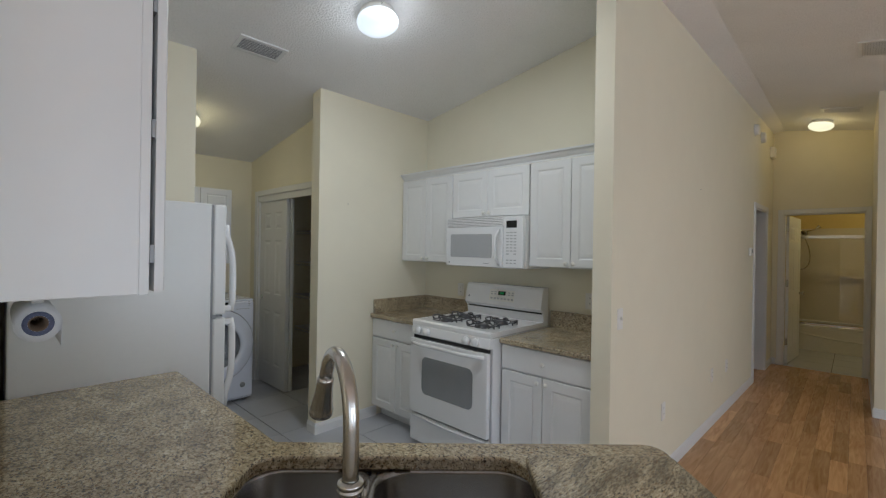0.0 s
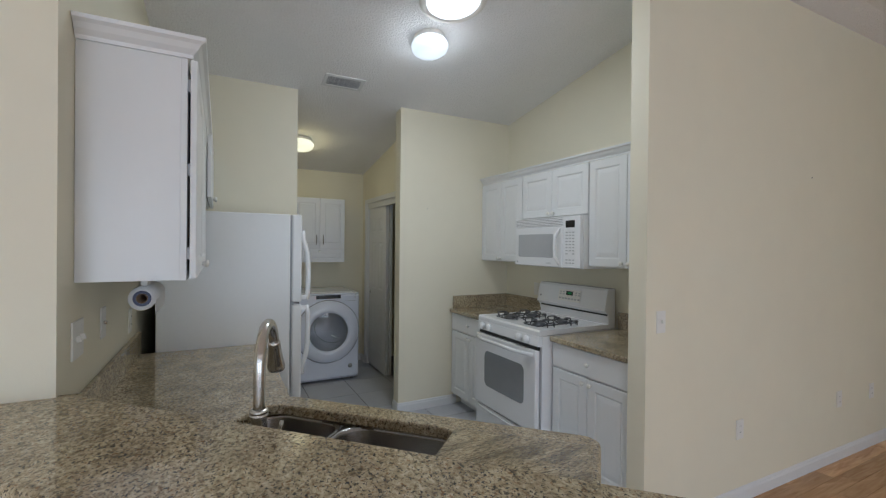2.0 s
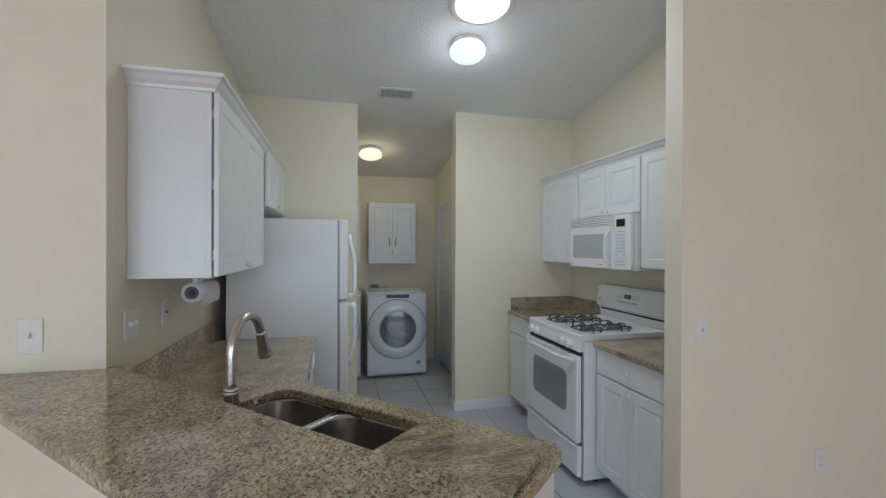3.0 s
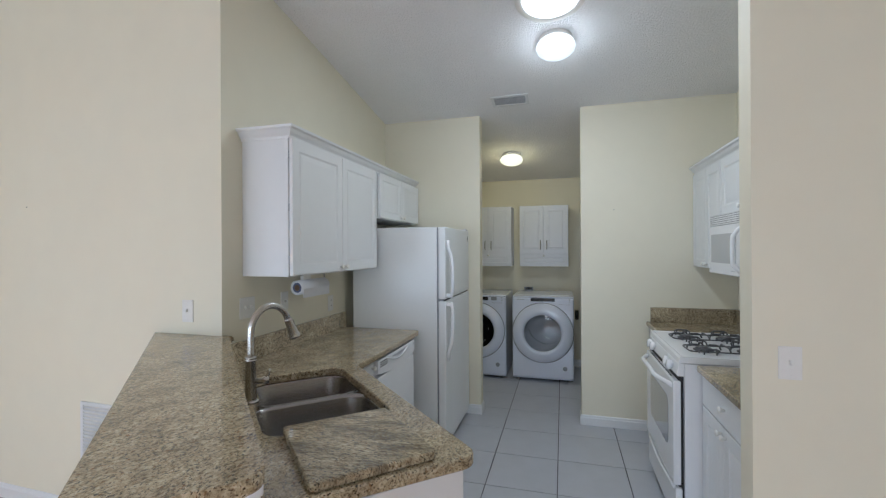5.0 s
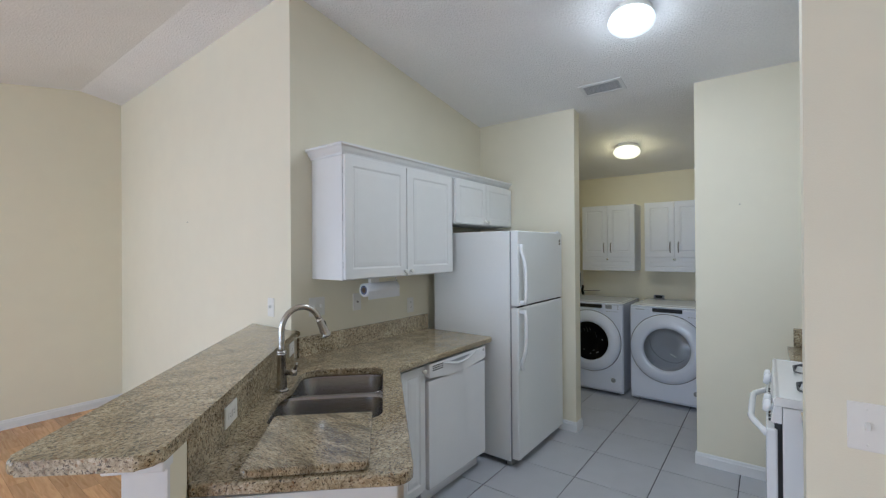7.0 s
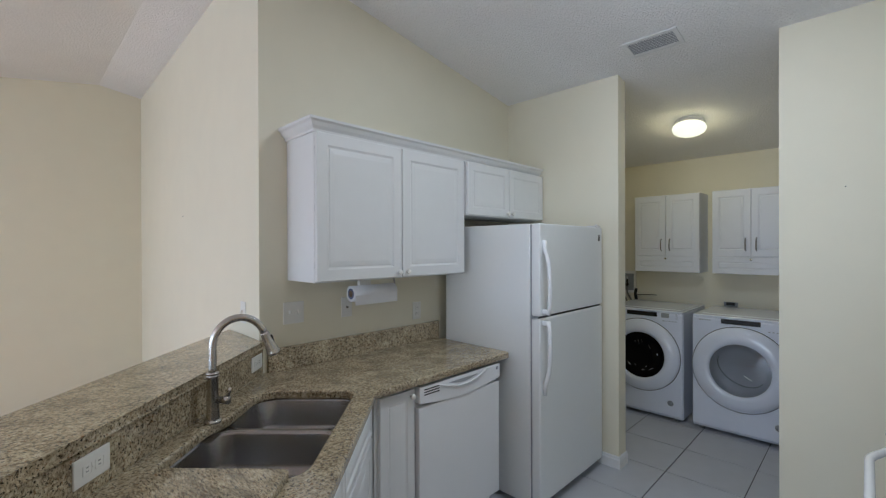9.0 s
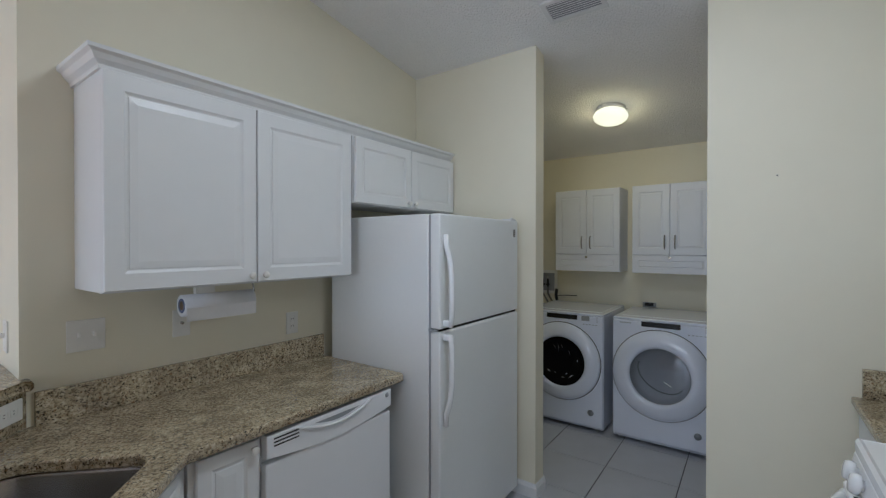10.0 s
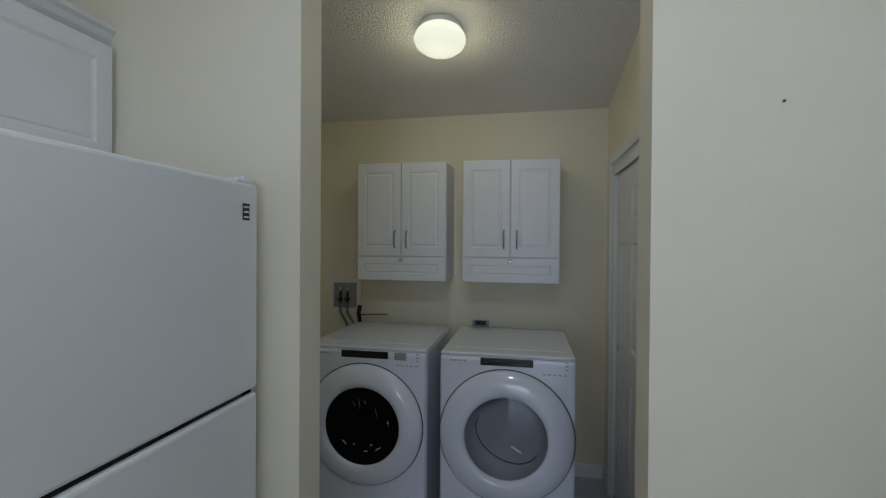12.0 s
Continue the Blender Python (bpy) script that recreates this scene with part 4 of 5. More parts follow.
def front_loader(y0, dryer):
    W, D, H = 0.700, 0.73, 0.990
    label = "white front-load dryer with a large grey glass door" if dryer else "white front-load washer with a dark glass porthole door"
    m = base("dryer" if dryer else "washing_machine", pose(-4.985, y0, 0, 0, 0, R90), label, "dryer" if dryer else "washer", "laundry pair")
    part("body", bx(0, W, -D + 0.02, 0, 0.025, H - 0.012, 0.012, 3), LAUN, m)
    part("top", join(bx(0.002, W - 0.002, -D + 0.012, -0.002, H - 0.018, H, 0.007, 3), bx(0.05, W - 0.05, -D + 0.12, -0.06, H - 0.002, H + 0.003, 0.002)), LAUN, m)
    part("front_panel", bx(0.002, W - 0.002, -D - 0.004, -D + 0.03, 0.045, H - 0.02, 0.016, 4), LAUN, m)
    for x in (0.06, W - 0.06):
        part("foot", moved(lathe([(0, 0), (0.022, 0), (0.016, 0.026), (0, 0.026)], 10), pose(x, -D + 0.07, 0)), GREYPL, m)
    R, rg, zc = 0.332, 0.210, 0.568
    if dryer:
        R = 0.344
    face = pose(W / 2, -D - 0.003, zc, 90, 0, 0)
    door = part("door", moved(lathe([(R, 0.0), (R, 0.014), (R - 0.012, 0.028), (R - 0.05, 0.045), (rg + 0.035, 0.052), (rg + 0.008, 0.048), (rg, 0.036), (rg, 0.004)], 64), face), LAUN, m)
    part("seam", moved(lathe([(R + 0.005, 0.0), (R + 0.005, 0.0035), (R - 0.001, 0.0035), (R - 0.001, 0.0)], 64), face), SLOT, door, "thin dark door seam")
    if dryer:
        part("drum", moved(lathe([(rg + 0.001, 0.030), (rg - 0.01, 0.014), (rg - 0.05, 0.006), (0.0, 0.004)], 48), face), DRUM, door, "grey metal drum seen through the glass")
        part("drum_rim", moved(pipe([(0.17 * math.cos(a), 0.015 - 0.12 * math.sin(a), 0.012) for a in [math.pi * k / 16 for k in range(17)]], 0.0035, 6), face @ pose(0, 0, 0, 0, 0, -30)), SLOT, door)
        # small white bar standing in for a glint on the door glass
        part("glass_glint", moved(bx(-0.004, 0.004, -0.03, 0.03, 0.006, 0.012, 0.002), face @ pose(0.055, -0.05, 0, 0, 0, 60)), PLASTIC, door)
        pane = part("glass", moved(lathe([(rg + 0.001, 0.0335), (0.14, 0.039), (0.07, 0.042), (0.0, 0.043), (0.0, 0.0415), (0.07, 0.0405), (0.14, 0.0375), (rg + 0.001, 0.032)], 48), face), PANE, door, "clear door glass")
        pane.visible_shadow = False
    else:
        part("glass", moved(lathe([(rg + 0.001, 0.034), (0.17, 0.030), (0.14, 0.012), (0.06, 0.006), (0.0, 0.005)], 48), face), DRUMGL, door, "dark bowl-shaped door glass")
        # grey streaks modelled in place of reflections on the dark glass
        for x, y0, y1 in ((-0.060, 0.13, 0.09), (-0.028, 0.15, 0.07), (0.004, 0.14, 0.10), (0.070, 0.10, 0.03)):
            part("drum_glint", moved(pipe([(x, y0, 0.019), (x + 0.010, (y0 + y1) / 2, 0.013), (x + 0.006, y1, 0.009)], (0.001, 0.0026, 0.001), 8), face), STEEL, door)
        # bright glints near the rim, shaped as thin chrome arcs
        for a, b, r in ((3.75, 4.05, 0.150), (4.20, 4.36, 0.120), (4.72, 4.95, 0.145), (5.15, 5.50, 0.155), (5.05, 5.25, 0.118), (0.05, 0.25, 0.150)):
            m2 = (a + b) / 2
            part("drum_glint", moved(pipe([(r * math.cos(a), r * math.sin(a), 0.020), (r * 0.97 * math.cos(m2), r * 0.97 * math.sin(m2), 0.018), (r * math.cos(b), r * math.sin(b), 0.020)], (0.001, 0.0048, 0.001), 8), face), CHROME, door)
    panel = part("control_panel", bx(0.217, 0.487, -D - 0.0075, -D - 0.003, H - 0.058, H - 0.019, 0.002), BLACK, m, "black control strip")
    for k in range(6):
        part("indicator", bx(0.235 + 0.04 * k, 0.26 + 0.04 * k, -D - 0.0085, -D - 0.007, H - 0.041, H - 0.038), SLOT, panel)
    if not dryer:
        part("display", bx(0.523, 0.590, -D - 0.0065, -D - 0.003, H - 0.060, H - 0.020, 0.002), GREYPL, m, "grey status display")
    for k in range(5):
        part("button", bx(0.535 + 0.026 * k, 0.548 + 0.026 * k, -D - 0.0055, -D - 0.003, H - 0.092, H - 0.086), GREYPL, m)
    for k in range(3):
        part("button", bx(0.645, 0.660, -D - 0.0055, -D - 0.003, H - 0.062 + 0.017 * k, H - 0.057 + 0.017 * k), GREYPL, m)
    # maker's mark as plain bars
    for k in range(5):
        part("mark", bx(0.058 + 0.018 * k, 0.069 + 0.018 * k, -D - 0.0055, -D - 0.003, H - 0.044, H - 0.035), GREYPL, m)
    part("seal", moved(lathe([(0, 0), (0.025, 0), (0.025, 0.002), (0, 0.002)], 20), pose(W - 0.10, -D - 0.003, 0.165, 90, 0, 0)), GREYPL, m, "round grey energy sticker")


front_loader(0.493, False)
front_loader(1.266, True)

# laundry wall cabinets
for y0, label in ((0.602, "white two-door laundry cabinet with a drop front above the washer"), (1.311, "white two-door laundry cabinet with a drop front above the dryer")):
    w, h = 0.605, 0.775
    c = base("wall_cabinet", pose(XB + 0.002, y0, 1.32, 0, 0, R90), label, "cabinet", "laundry wall cabinets")
    part("body", bx(0, w, -0.285, 0, 0, h, 0.002), LAUNCAB, c)
    for x0, x1, hx in ((0.002, w / 2 - 0.002, w / 2 - 0.040), (w / 2 + 0.002, w - 0.002, w / 2 + 0.040)):
        d = part("door", moved(slab(x1 - x0, h - 0.163, 0.018, [(0.05, x1 - x0 - 0.05, 0.06, h - 0.223)], ((0, 0), (0.006, 0.004), (0.014, 0.004), (0.020, 0.0))), pose(x0, -0.287, 0.160)), LAUNCAB, c)
        pts = [(hx, -0.305, 0.215), (hx, -0.325, 0.225), (hx, -0.331, 0.265), (hx, -0.325, 0.318), (hx, -0.305, 0.328)]
        part("handle", pipe(pts, 0.0055, 8), STEEL, d, "bowed metal handle")
    flap = part("drop_front", moved(slab(w - 0.004, 0.155, 0.018, [(0.05, w - 0.054, 0.045, 0.11)], ((0, 0), (0.005, 0.004), (0.010, 0.004), (0.014, 0.0))), pose(0.002, -0.287, 0.001)), LAUNCAB, c)
    part("lock", moved(lathe([(0, 0), (0.012, 0), (0.012, 0.006), (0.009, 0.008), (0, 0.008)], 16), pose(w / 2, -0.305, 0.135, 90, 0, 0)), CHROME, flap, "small round chrome lock")

# washer supply box with valves, hoses and a cable
WB = base("washer_box", pose(XB + 0.002, 0.262, 1.055, 0, 0, R90), "white recessed washer outlet box with two valves and grey hoses", "outlet box")
part("frame", join(bx(0, 0.245, -0.008, 0, 0, 0.028, 0.002), bx(0, 0.245, -0.008, 0, 0.215, 0.245, 0.002), bx(0, 0.03, -0.008, 0, 0.028, 0.215, 0.002), bx(0.215, 0.245, -0.008, 0, 0.028, 0.215, 0.002)), PLASTIC, WB)
part("back", bx(0.03, 0.215, -0.004, -0.001, 0.028, 0.215), GREYPL, WB)
for x in (0.095, 0.150):
    v = part("valve", join(pipe([(x, -0.025, 0.07), (x, -0.025, 0.15)], 0.010, 10), pipe([(x - 0.02, -0.03, 0.095), (x + 0.02, -0.03, 0.095)], 0.008, 8)), BLACK, WB, "black and chrome valve")
    part("stem", pipe([(x, -0.025, 0.15), (x, -0.025, 0.185)], 0.007, 8), CHROME, v)
    part("hose", pipe([(x, -0.028, 0.07), (x + 0.005, -0.035, 0.0), (x + 0.05, -0.03, -0.08), (x + 0.08, -0.03, -0.16)], 0.010, 8), HOSE, WB, "grey rubber hose")
thing("drain_cable", join(pipe([(XB + 0.04, 0.515, 1.11), (XB + 0.05, 0.51, 1.05), (XB + 0.06, 0.525, 0.99)], 0.016, 8), pipe([(XB + 0.04, 0.525, 1.04), (XB + 0.06, 0.62, 1.05), (XB + 0.07, 0.74, 1.055)], 0.004, 6)), BLACK, "black clip with a loose thin cable behind the washer", "cable")
DO = base("dryer_outlet", pose(XB + 0.002, 1.345, 0.985, 0, 0, R90), "grey dryer power outlet plate behind the dryer", "outlet")
part("plate", bx(0, 0.115, -0.012, 0, 0, 0.045, 0.003), GREYPL, DO)
part("socket", bx(0.02, 0.095, -0.015, -0.011, 0.012, 0.042, 0.002), BLACK, DO)
thing("power_cord", pipe([(XB + 0.03, 2.02, 0.62), (XB + 0.03, 2.02, 0.74)], 0.024, 8), BLACK, "black plug on the wall beside the dryer", "plug")


# ---- lamps and ceiling fixtures ----
def tilt(x, y, drop=0.0):
    """A pose on the sloping ceiling, its z axis pointing down out of it."""
    s = math.degrees(math.atan(SLOPE)) * (1 if x < RIDGE else -1)
    return pose(x, y, ceil_z(x) - drop) @ pose(0, 0, 0, 0, -s, 0) @ pose(0, 0, 0, 180, 0, 0)


def globe_lamp(x, y, r, mat, label):
    g = base("ceiling_lamp", tilt(x, y), label, "ceiling lamp", "round ceiling lamps")
    part("canopy", lathe([(0, 0), (r * 0.84, 0), (r * 0.86, 0.008), (r * 0.86, 0.034), (r * 0.82, 0.038), (0, 0.038)], 36), PLASTIC, g, "white metal canopy ring")
    sh = part("shade", lathe([(r * 0.80, 0.030), (r * 0.90, 0.038), (r * 0.97, 0.050), (r, 0.064), (r * 0.95, 0.084), (r * 0.78, 0.103), (r * 0.5, 0.117), (r * 0.2, 0.123), (0, 0.124)], 36), mat, g, "lit frosted glass bowl")
    sh.visible_shadow = False
    for k in range(3):
        a = 2.1 * k + 0.4
        part("screw", moved(lathe([(0, 0), (0.004, 0), (0.004, 0.012), (0, 0.012)], 8), pose(r * 0.84 * math.cos(a), r * 0.84 * math.sin(a), 0.018, 0, 90, math.degrees(a))), CHROME, g)


globe_lamp(-2.122, 1.806, 0.127, GLOBE_W, "lit white frosted glass ceiling lamp over the kitchen")
globe_lamp(-4.110, 1.287, 0.128, GLOBE_Y, "lit warm frosted glass ceiling lamp over the laundry")
globe_lamp(-0.300, 7.050, 0.122, GLOBE_Y, "lit warm frosted glass ceiling lamp in the hallway")
TB = base("sun_tunnel", tilt(-1.738, 1.783), "round tubular skylight with a white rim glowing with daylight", "skylight")
part("rim", lathe([(0.165, 0.0), (0.205, 0.0), (0.208, 0.006), (0.198, 0.016), (0.172, 0.018), (0.165, 0.012)], 48), PLASTIC, TB, "pale round rim")
part("lens", lathe([(0.168, 0.010), (0.15, 0.016), (0.08, 0.022), (0, 0.024)], 48), TUBE_W, TB, "glowing frosted lens")


SLAT_TURN = -30


def register(x, y, w, h, label, turn=0):
    v = base("ceiling_vent", tilt(x, y) @ pose(0, 0, 0, 0, 0, turn), label, "vent")
    part("backing", bx(-w / 2 + 0.02, w / 2 - 0.02, -h / 2 + 0.02, h / 2 - 0.02, 0.0005, 0.002), GREYPL, v)
    part("frame", join(bx(-w / 2, w / 2, -h / 2, -h / 2 + 0.026, 0, 0.008, 0.002), bx(-w / 2, w / 2, h / 2 - 0.026, h / 2, 0, 0.008, 0.002),
                       bx(-w / 2, -w / 2 + 0.026, -h / 2 + 0.026, h / 2 - 0.026, 0, 0.008, 0.002), bx(w / 2 - 0.026, w / 2, -h / 2 + 0.026, h / 2 - 0.026, 0, 0.008, 0.002)), TRIM, v)
    n = max(4, int((h - 0.05) / 0.0145))
    for k in range(n):
        z = -h / 2 + 0.026 + (h - 0.052) * (k + 0.5) / n
        part("slat", moved(bx(-w / 2 + 0.026, w / 2 - 0.026, -0.0078, 0.0078, -0.001, 0.001), pose(0, z, 0.006, SLAT_TURN, 0, 0)), TRIM, v)


register(-2.876, 1.412, 0.315, 0.180, "white louvred air register in the sloping ceiling", 90)
register(0.10, 4.72, 0.33, 0.20, "white louvred air register in the hallway ceiling", 90)
register(-0.12, 6.55, 0.34, 0.20, "white louvred air return in the hallway ceiling", 0)


# ---- trim, doors and the rooms beyond ----
def skirt(name, *runs):
    """Baseboards: each run is (x0, y0, x1, y1, nx, ny), the wall's foot and the way it faces."""
    bms = []
    for x0, y0, x1, y1, nx, ny in runs:
        a, b, n = Vector((x0, y0)), Vector((x1, y1)), Vector((nx, ny))
        w = (b - a)
        m = Matrix(((w.normalized().x, n.x, 0, a.x), (w.normalized().y, n.y, 0, a.y), (0, 0, 1, 0), (0, 0, 0, 1)))
        prof = [(0.0005, 0.0), (0.013, 0.0), (0.013, 0.062), (0.009, 0.070), (0.008, 0.080), (0.004, 0.086), (0.0005, 0.087)]
        bm = bmesh.new()
        p = [bm.verts.new((0, d, z)) for d, z in prof]
        q = [bm.verts.new((w.length, d, z)) for d, z in prof]
        for i in range(len(prof)):
            j = (i + 1) % len(prof)
            bm.faces.new((p[i], p[j], q[j], q[i]))
        bm.faces.new(p)
        bm.faces.new(q[::-1])
        bmesh.ops.recalc_face_normals(bm, faces=bm.faces[:])
        bms.append(moved(bm, m))
    thing(name, join(*bms), TRIM, "white painted baseboard along the wall", "baseboard", kind="structure")


skirt("baseboard_hall", (XR, 2.486, hall_x(D0 - 0.06), D0 - 0.06, 1, 0), (-1.056, 2.498, XR + 0.010, 2.498, 0, -1), (hall_x(D1 + 0.06), D1 + 0.06, hall_x(HALL_END), HALL_END, 1, 0))
skirt("baseboard_dining", (dine_x(YE), YE, dine_x(-0.42), -0.42, 1, -LEAN_Y), (dine_x(YE), YE, 5.0, YE, 0, 1))
skirt("baseboard_pantry", (PX, 1.990, PX, 2.60, 1, 0), (PX - 0.12, 2.0, PX + 0.010, 2.0, 0, -1))
skirt("baseboard_fridge", (PX, 0.95, PX, 1.110, 1, 0), (PX - 0.130, 1.10, PX + 0.010, 1.10, 0, 1), (PX - 0.12, YL, PX - 0.12, 1.10, -1, 0))
skirt("baseboard_laundry", (XB, YL, XB, 2.24, 1, 0), (XB, 2.24, CX0 - 0.065, 2.24, 0, -1), (CX1 + 0.065, 2.24, PX - 0.12, 2.24, 0, -1))
skirt("baseboard_hall_right", (HALL_R, 5.9, HALL_R, HALL_END, -1, 0), (HALL_R - 0.010, 5.9, 5.0, 5.9, 0, -1))
skirt("baseboard_end", (XR, HALL_END, B0 - 0.065, HALL_END, 0, -1))


def six_panel(w, h, t=0.034):
    a, m = 0.11, w / 2
    cells = []
    for x0, x1 in ((a, m - 0.05), (m + 0.05, w - a)):
        for z0, z1 in ((0.22, 0.80), (0.98, 1.56), (1.68, h - 0.13)):
            cells.append((x0, x1, z0, z1))
    return slab(w, h, t, cells, ((0, 0), (0.012, 0.007), (0.022, 0.007), (0.045, 0.001)))


def casing(name, label, m, w, h, deep, cw=0.06):
    """Jamb and flat casing round an opening; local x runs across it and -y faces the viewer."""
    c = base(name, m, label, "door frame", kind="structure")
    part("casing", join(bx(-cw, 0, -0.016, 0, 0, h + cw, 0.004), bx(w, w + cw, -0.016, 0, 0, h + cw, 0.004), bx(0, w, -0.016, 0, h, h + cw, 0.004)), TRIM, c)
    part("jamb", join(bx(-0.001, 0.014, 0, deep, 0, h), bx(w - 0.014, w + 0.001, 0, deep, 0, h), bx(0.014, w - 0.014, 0, deep, h - 0.014, h + 0.001)), TRIM, c)
    return c


casing("door_frame_closet", "white casing and track round the laundry closet", pose(CX0, 2.24, 0), CX1 - CX0, 2.06, 0.11)
thing("sliding_track", join(bx(CX0 + 0.015, CX1 - 0.015, 2.243, 2.252, 1.995, 2.046), bx(CX0 + 0.015, CX1 - 0.015, 2.252, 2.345, 2.035, 2.046)), TRIM, "white metal header track over the sliding closet doors", "track", kind="structure")
for x, y, label in ((CX0 + 0.016, 2.296, "white six-panel sliding closet door slid to one side"), (CX0 + 0.030, 2.338, "white six-panel sliding closet door behind the front one")):
    d = base("sliding_door", pose(x, y, 0.012), label, "door", "sliding closet doors")
    part("panel", six_panel(0.622, 1.99), TRIM, d)
    part("finger_pull", moved(lathe([(0.024, 0.0), (0.026, 0.003), (0.020, 0.0035), (0.018, 0.001), (0, 0.001)], 20), pose(0.06, -0.034, 0.93, 90, 0, 0)), CHROME, d)
for z in (0.52, 0.92, 1.32, 1.70):
    s = base("wire_shelf", pose(XB + 0.004, 3.198, z), "white wire shelf inside the dark closet", "shelf", "closet wire shelves")
    rods = [pipe([(0, -0.02 - 0.03 * k, 0), (1.79, -0.02 - 0.03 * k, 0)], 0.0035, 6) for k in range(13)]
    part("deck", join(*rods), TRIM, s)
    part("front_lip", join(pipe([(0, -0.40, 0), (1.79, -0.40, 0)], 0.005, 6), pipe([(0, -0.405, -0.035), (1.79, -0.405, -0.035)], 0.005, 6), *[pipe([(0.03 + 0.06 * k, -0.40, 0), (0.03 + 0.06 * k, -0.405, -0.035)], 0.003, 5) for k in range(30)]), TRIM, s)

casing("door_frame_side", "white casing of the side door in the hallway", pose(hall_x(D0), D0, 0, 0, 0, R90 - math.degrees(LEAN_Y)), D1 - D0, 2.05, 0.108)
sd = base("side_door", pose(hall_x(D1) - 0.108, D1 - 0.016, 0.012, 0, 0, 193), "white six-panel door standing open into a dim bedroom", "door")
part("panel", six_panel(0.73, 2.02), TRIM, sd)
part("strike_plate", bx(0.725, 0.732, -0.03, -0.006, 0.90, 0.97), CHROME, sd)
casing("door_frame_bath", "white casing of the bathroom doorway", pose(B0, HALL_END, 0), B1 - B0, 2.05, 0.11)
bd = base("bath_door", pose(B0 + 0.018, HALL_END + 0.11, 0.012, 0, 0, 85), "white six-panel bathroom door standing open", "door")
part("panel", six_panel(0.76, 2.02), TRIM, bd)
for z in (0.25, 1.05, 1.80):
    part("hinge", bx(-0.004, 0.004, -0.03, 0.0, z, z + 0.09), NICKEL, bd)
part("knob", moved(lathe([(0.0, 0), (0.012, 0), (0.012, 0.03), (0.027, 0.045), (0.024, 0.062), (0, 0.066)], 18), pose(0.69, -0.034, 0.93, 90, 0, 0)), NICKEL, bd)

# bathroom: tub in its surround, sliding screen, shower
TY = 9.10
thing("tub_surround", join(bx(-0.795, 1.0, 9.865, 9.88, 0.40, 1.95), bx(-0.795, -0.78, TY, 9.865, 0.40, 1.95), bx(-0.20, 0.55, 9.82, 9.865, 1.12, 1.14)), BATHTILE, "beige moulded tub surround with a small ledge", "tub surround")


def bathtub():
    t = base("bathtub", pose(-0.778, TY, 0), "white bathtub with a bowed apron", "bathtub")
    part("apron", moved(prism([(0, 0), (1.77, 0), (1.77, 0.36), (0, 0.36)], 0, 0.02, 0.006), pose(0, 0.02, 0, 90, 0, 0)), TUB, t)
    bow = [(1.77 * k / 16, -0.004 - 0.0, 0.20 + 0.10 * (2 * k / 16 - 1) ** 2) for k in range(17)]
    part("apron_moulding", pipe(bow, 0.012, 8), TUB, t)
    part("rim", join(bx(0, 1.77, -0.012, 0.07, 0.36, 0.40, 0.012, 3), bx(0, 1.77, 0.69, 0.76, 0.36, 0.40, 0.012, 3), bx(0, 0.09, 0.07, 0.69, 0.36, 0.40), bx(1.68, 1.77, 0.07, 0.69, 0.36, 0.40)), TUB, t)
    part("basin", bx(0.09, 1.68, 0.07, 0.69, 0.08, 0.10), TUB, t)


bathtub()
SS = base("shower_screen", pose(-0.778, TY + 0.03, 0.40), "sliding glass shower screen with chrome rails", "shower screen")
part("top_rail", bx(0, 1.77, -0.02, 0.02, 1.36, 1.41, 0.004), CHROME, SS)
part("bottom_rail", bx(0, 1.77, -0.02, 0.02, 0.0, 0.03, 0.004), CHROME, SS)
pane = part("pane", bx(0.62, 1.77, 0.006, 0.012, 0.03, 1.36), PANE, SS, "clear glass panel")
pane.visible_shadow = False
SH = base("hand_shower", pose(-0.776, 9.48, 1.85), "chrome shower head with a looped hose on an arm", "shower")
part("arm", pipe([(0, 0, 0.06), (0.08, 0, 0.07), (0.16, 0, 0.04)], 0.010, 8), NICKEL, SH)
part("head", moved(lathe([(0, 0), (0.02, 0), (0.05, 0.03), (0.05, 0.045), (0, 0.05)], 18), pose(0.19, 0, 0.04, 150, 30, 0)), NICKEL, SH)
part("wand", pipe([(0.16, 0, 0.03), (0.30, 0, 0.07), (0.36, 0, 0.12)], [0.010, 0.011, 0.03], 8), NICKEL, SH)
loop = [2 * math.pi * k / 24 for k in range(25)]
part("hose", pipe([(0.13 - 0.15 * math.sin(a) * math.sin(a / 2), 0, 0.03 - 0.31 * (1 - math.cos(a))) for a in loop], 0.008, 8), NICKEL, SH)
for z, r, name in ((0.92, 0.03, "valve_handle"), (0.78, 0.035, "valve_handle"), (0.56, 0.022, "tub_spout")):
    b = base(name, pose(-0.778, 9.48, z), "chrome tub filler spout on the wall" if "spout" in name else "chrome bath valve handle on the wall", "tap")
    part("body", moved(lathe([(0, 0), (r * 1.3, 0), (r * 1.2, 0.012), (r * 0.6, 0.02), (r * 0.7, 0.11), (0, 0.115)], 14), pose(0, 0, 0, 0, 90, 0)), NICKEL, b)


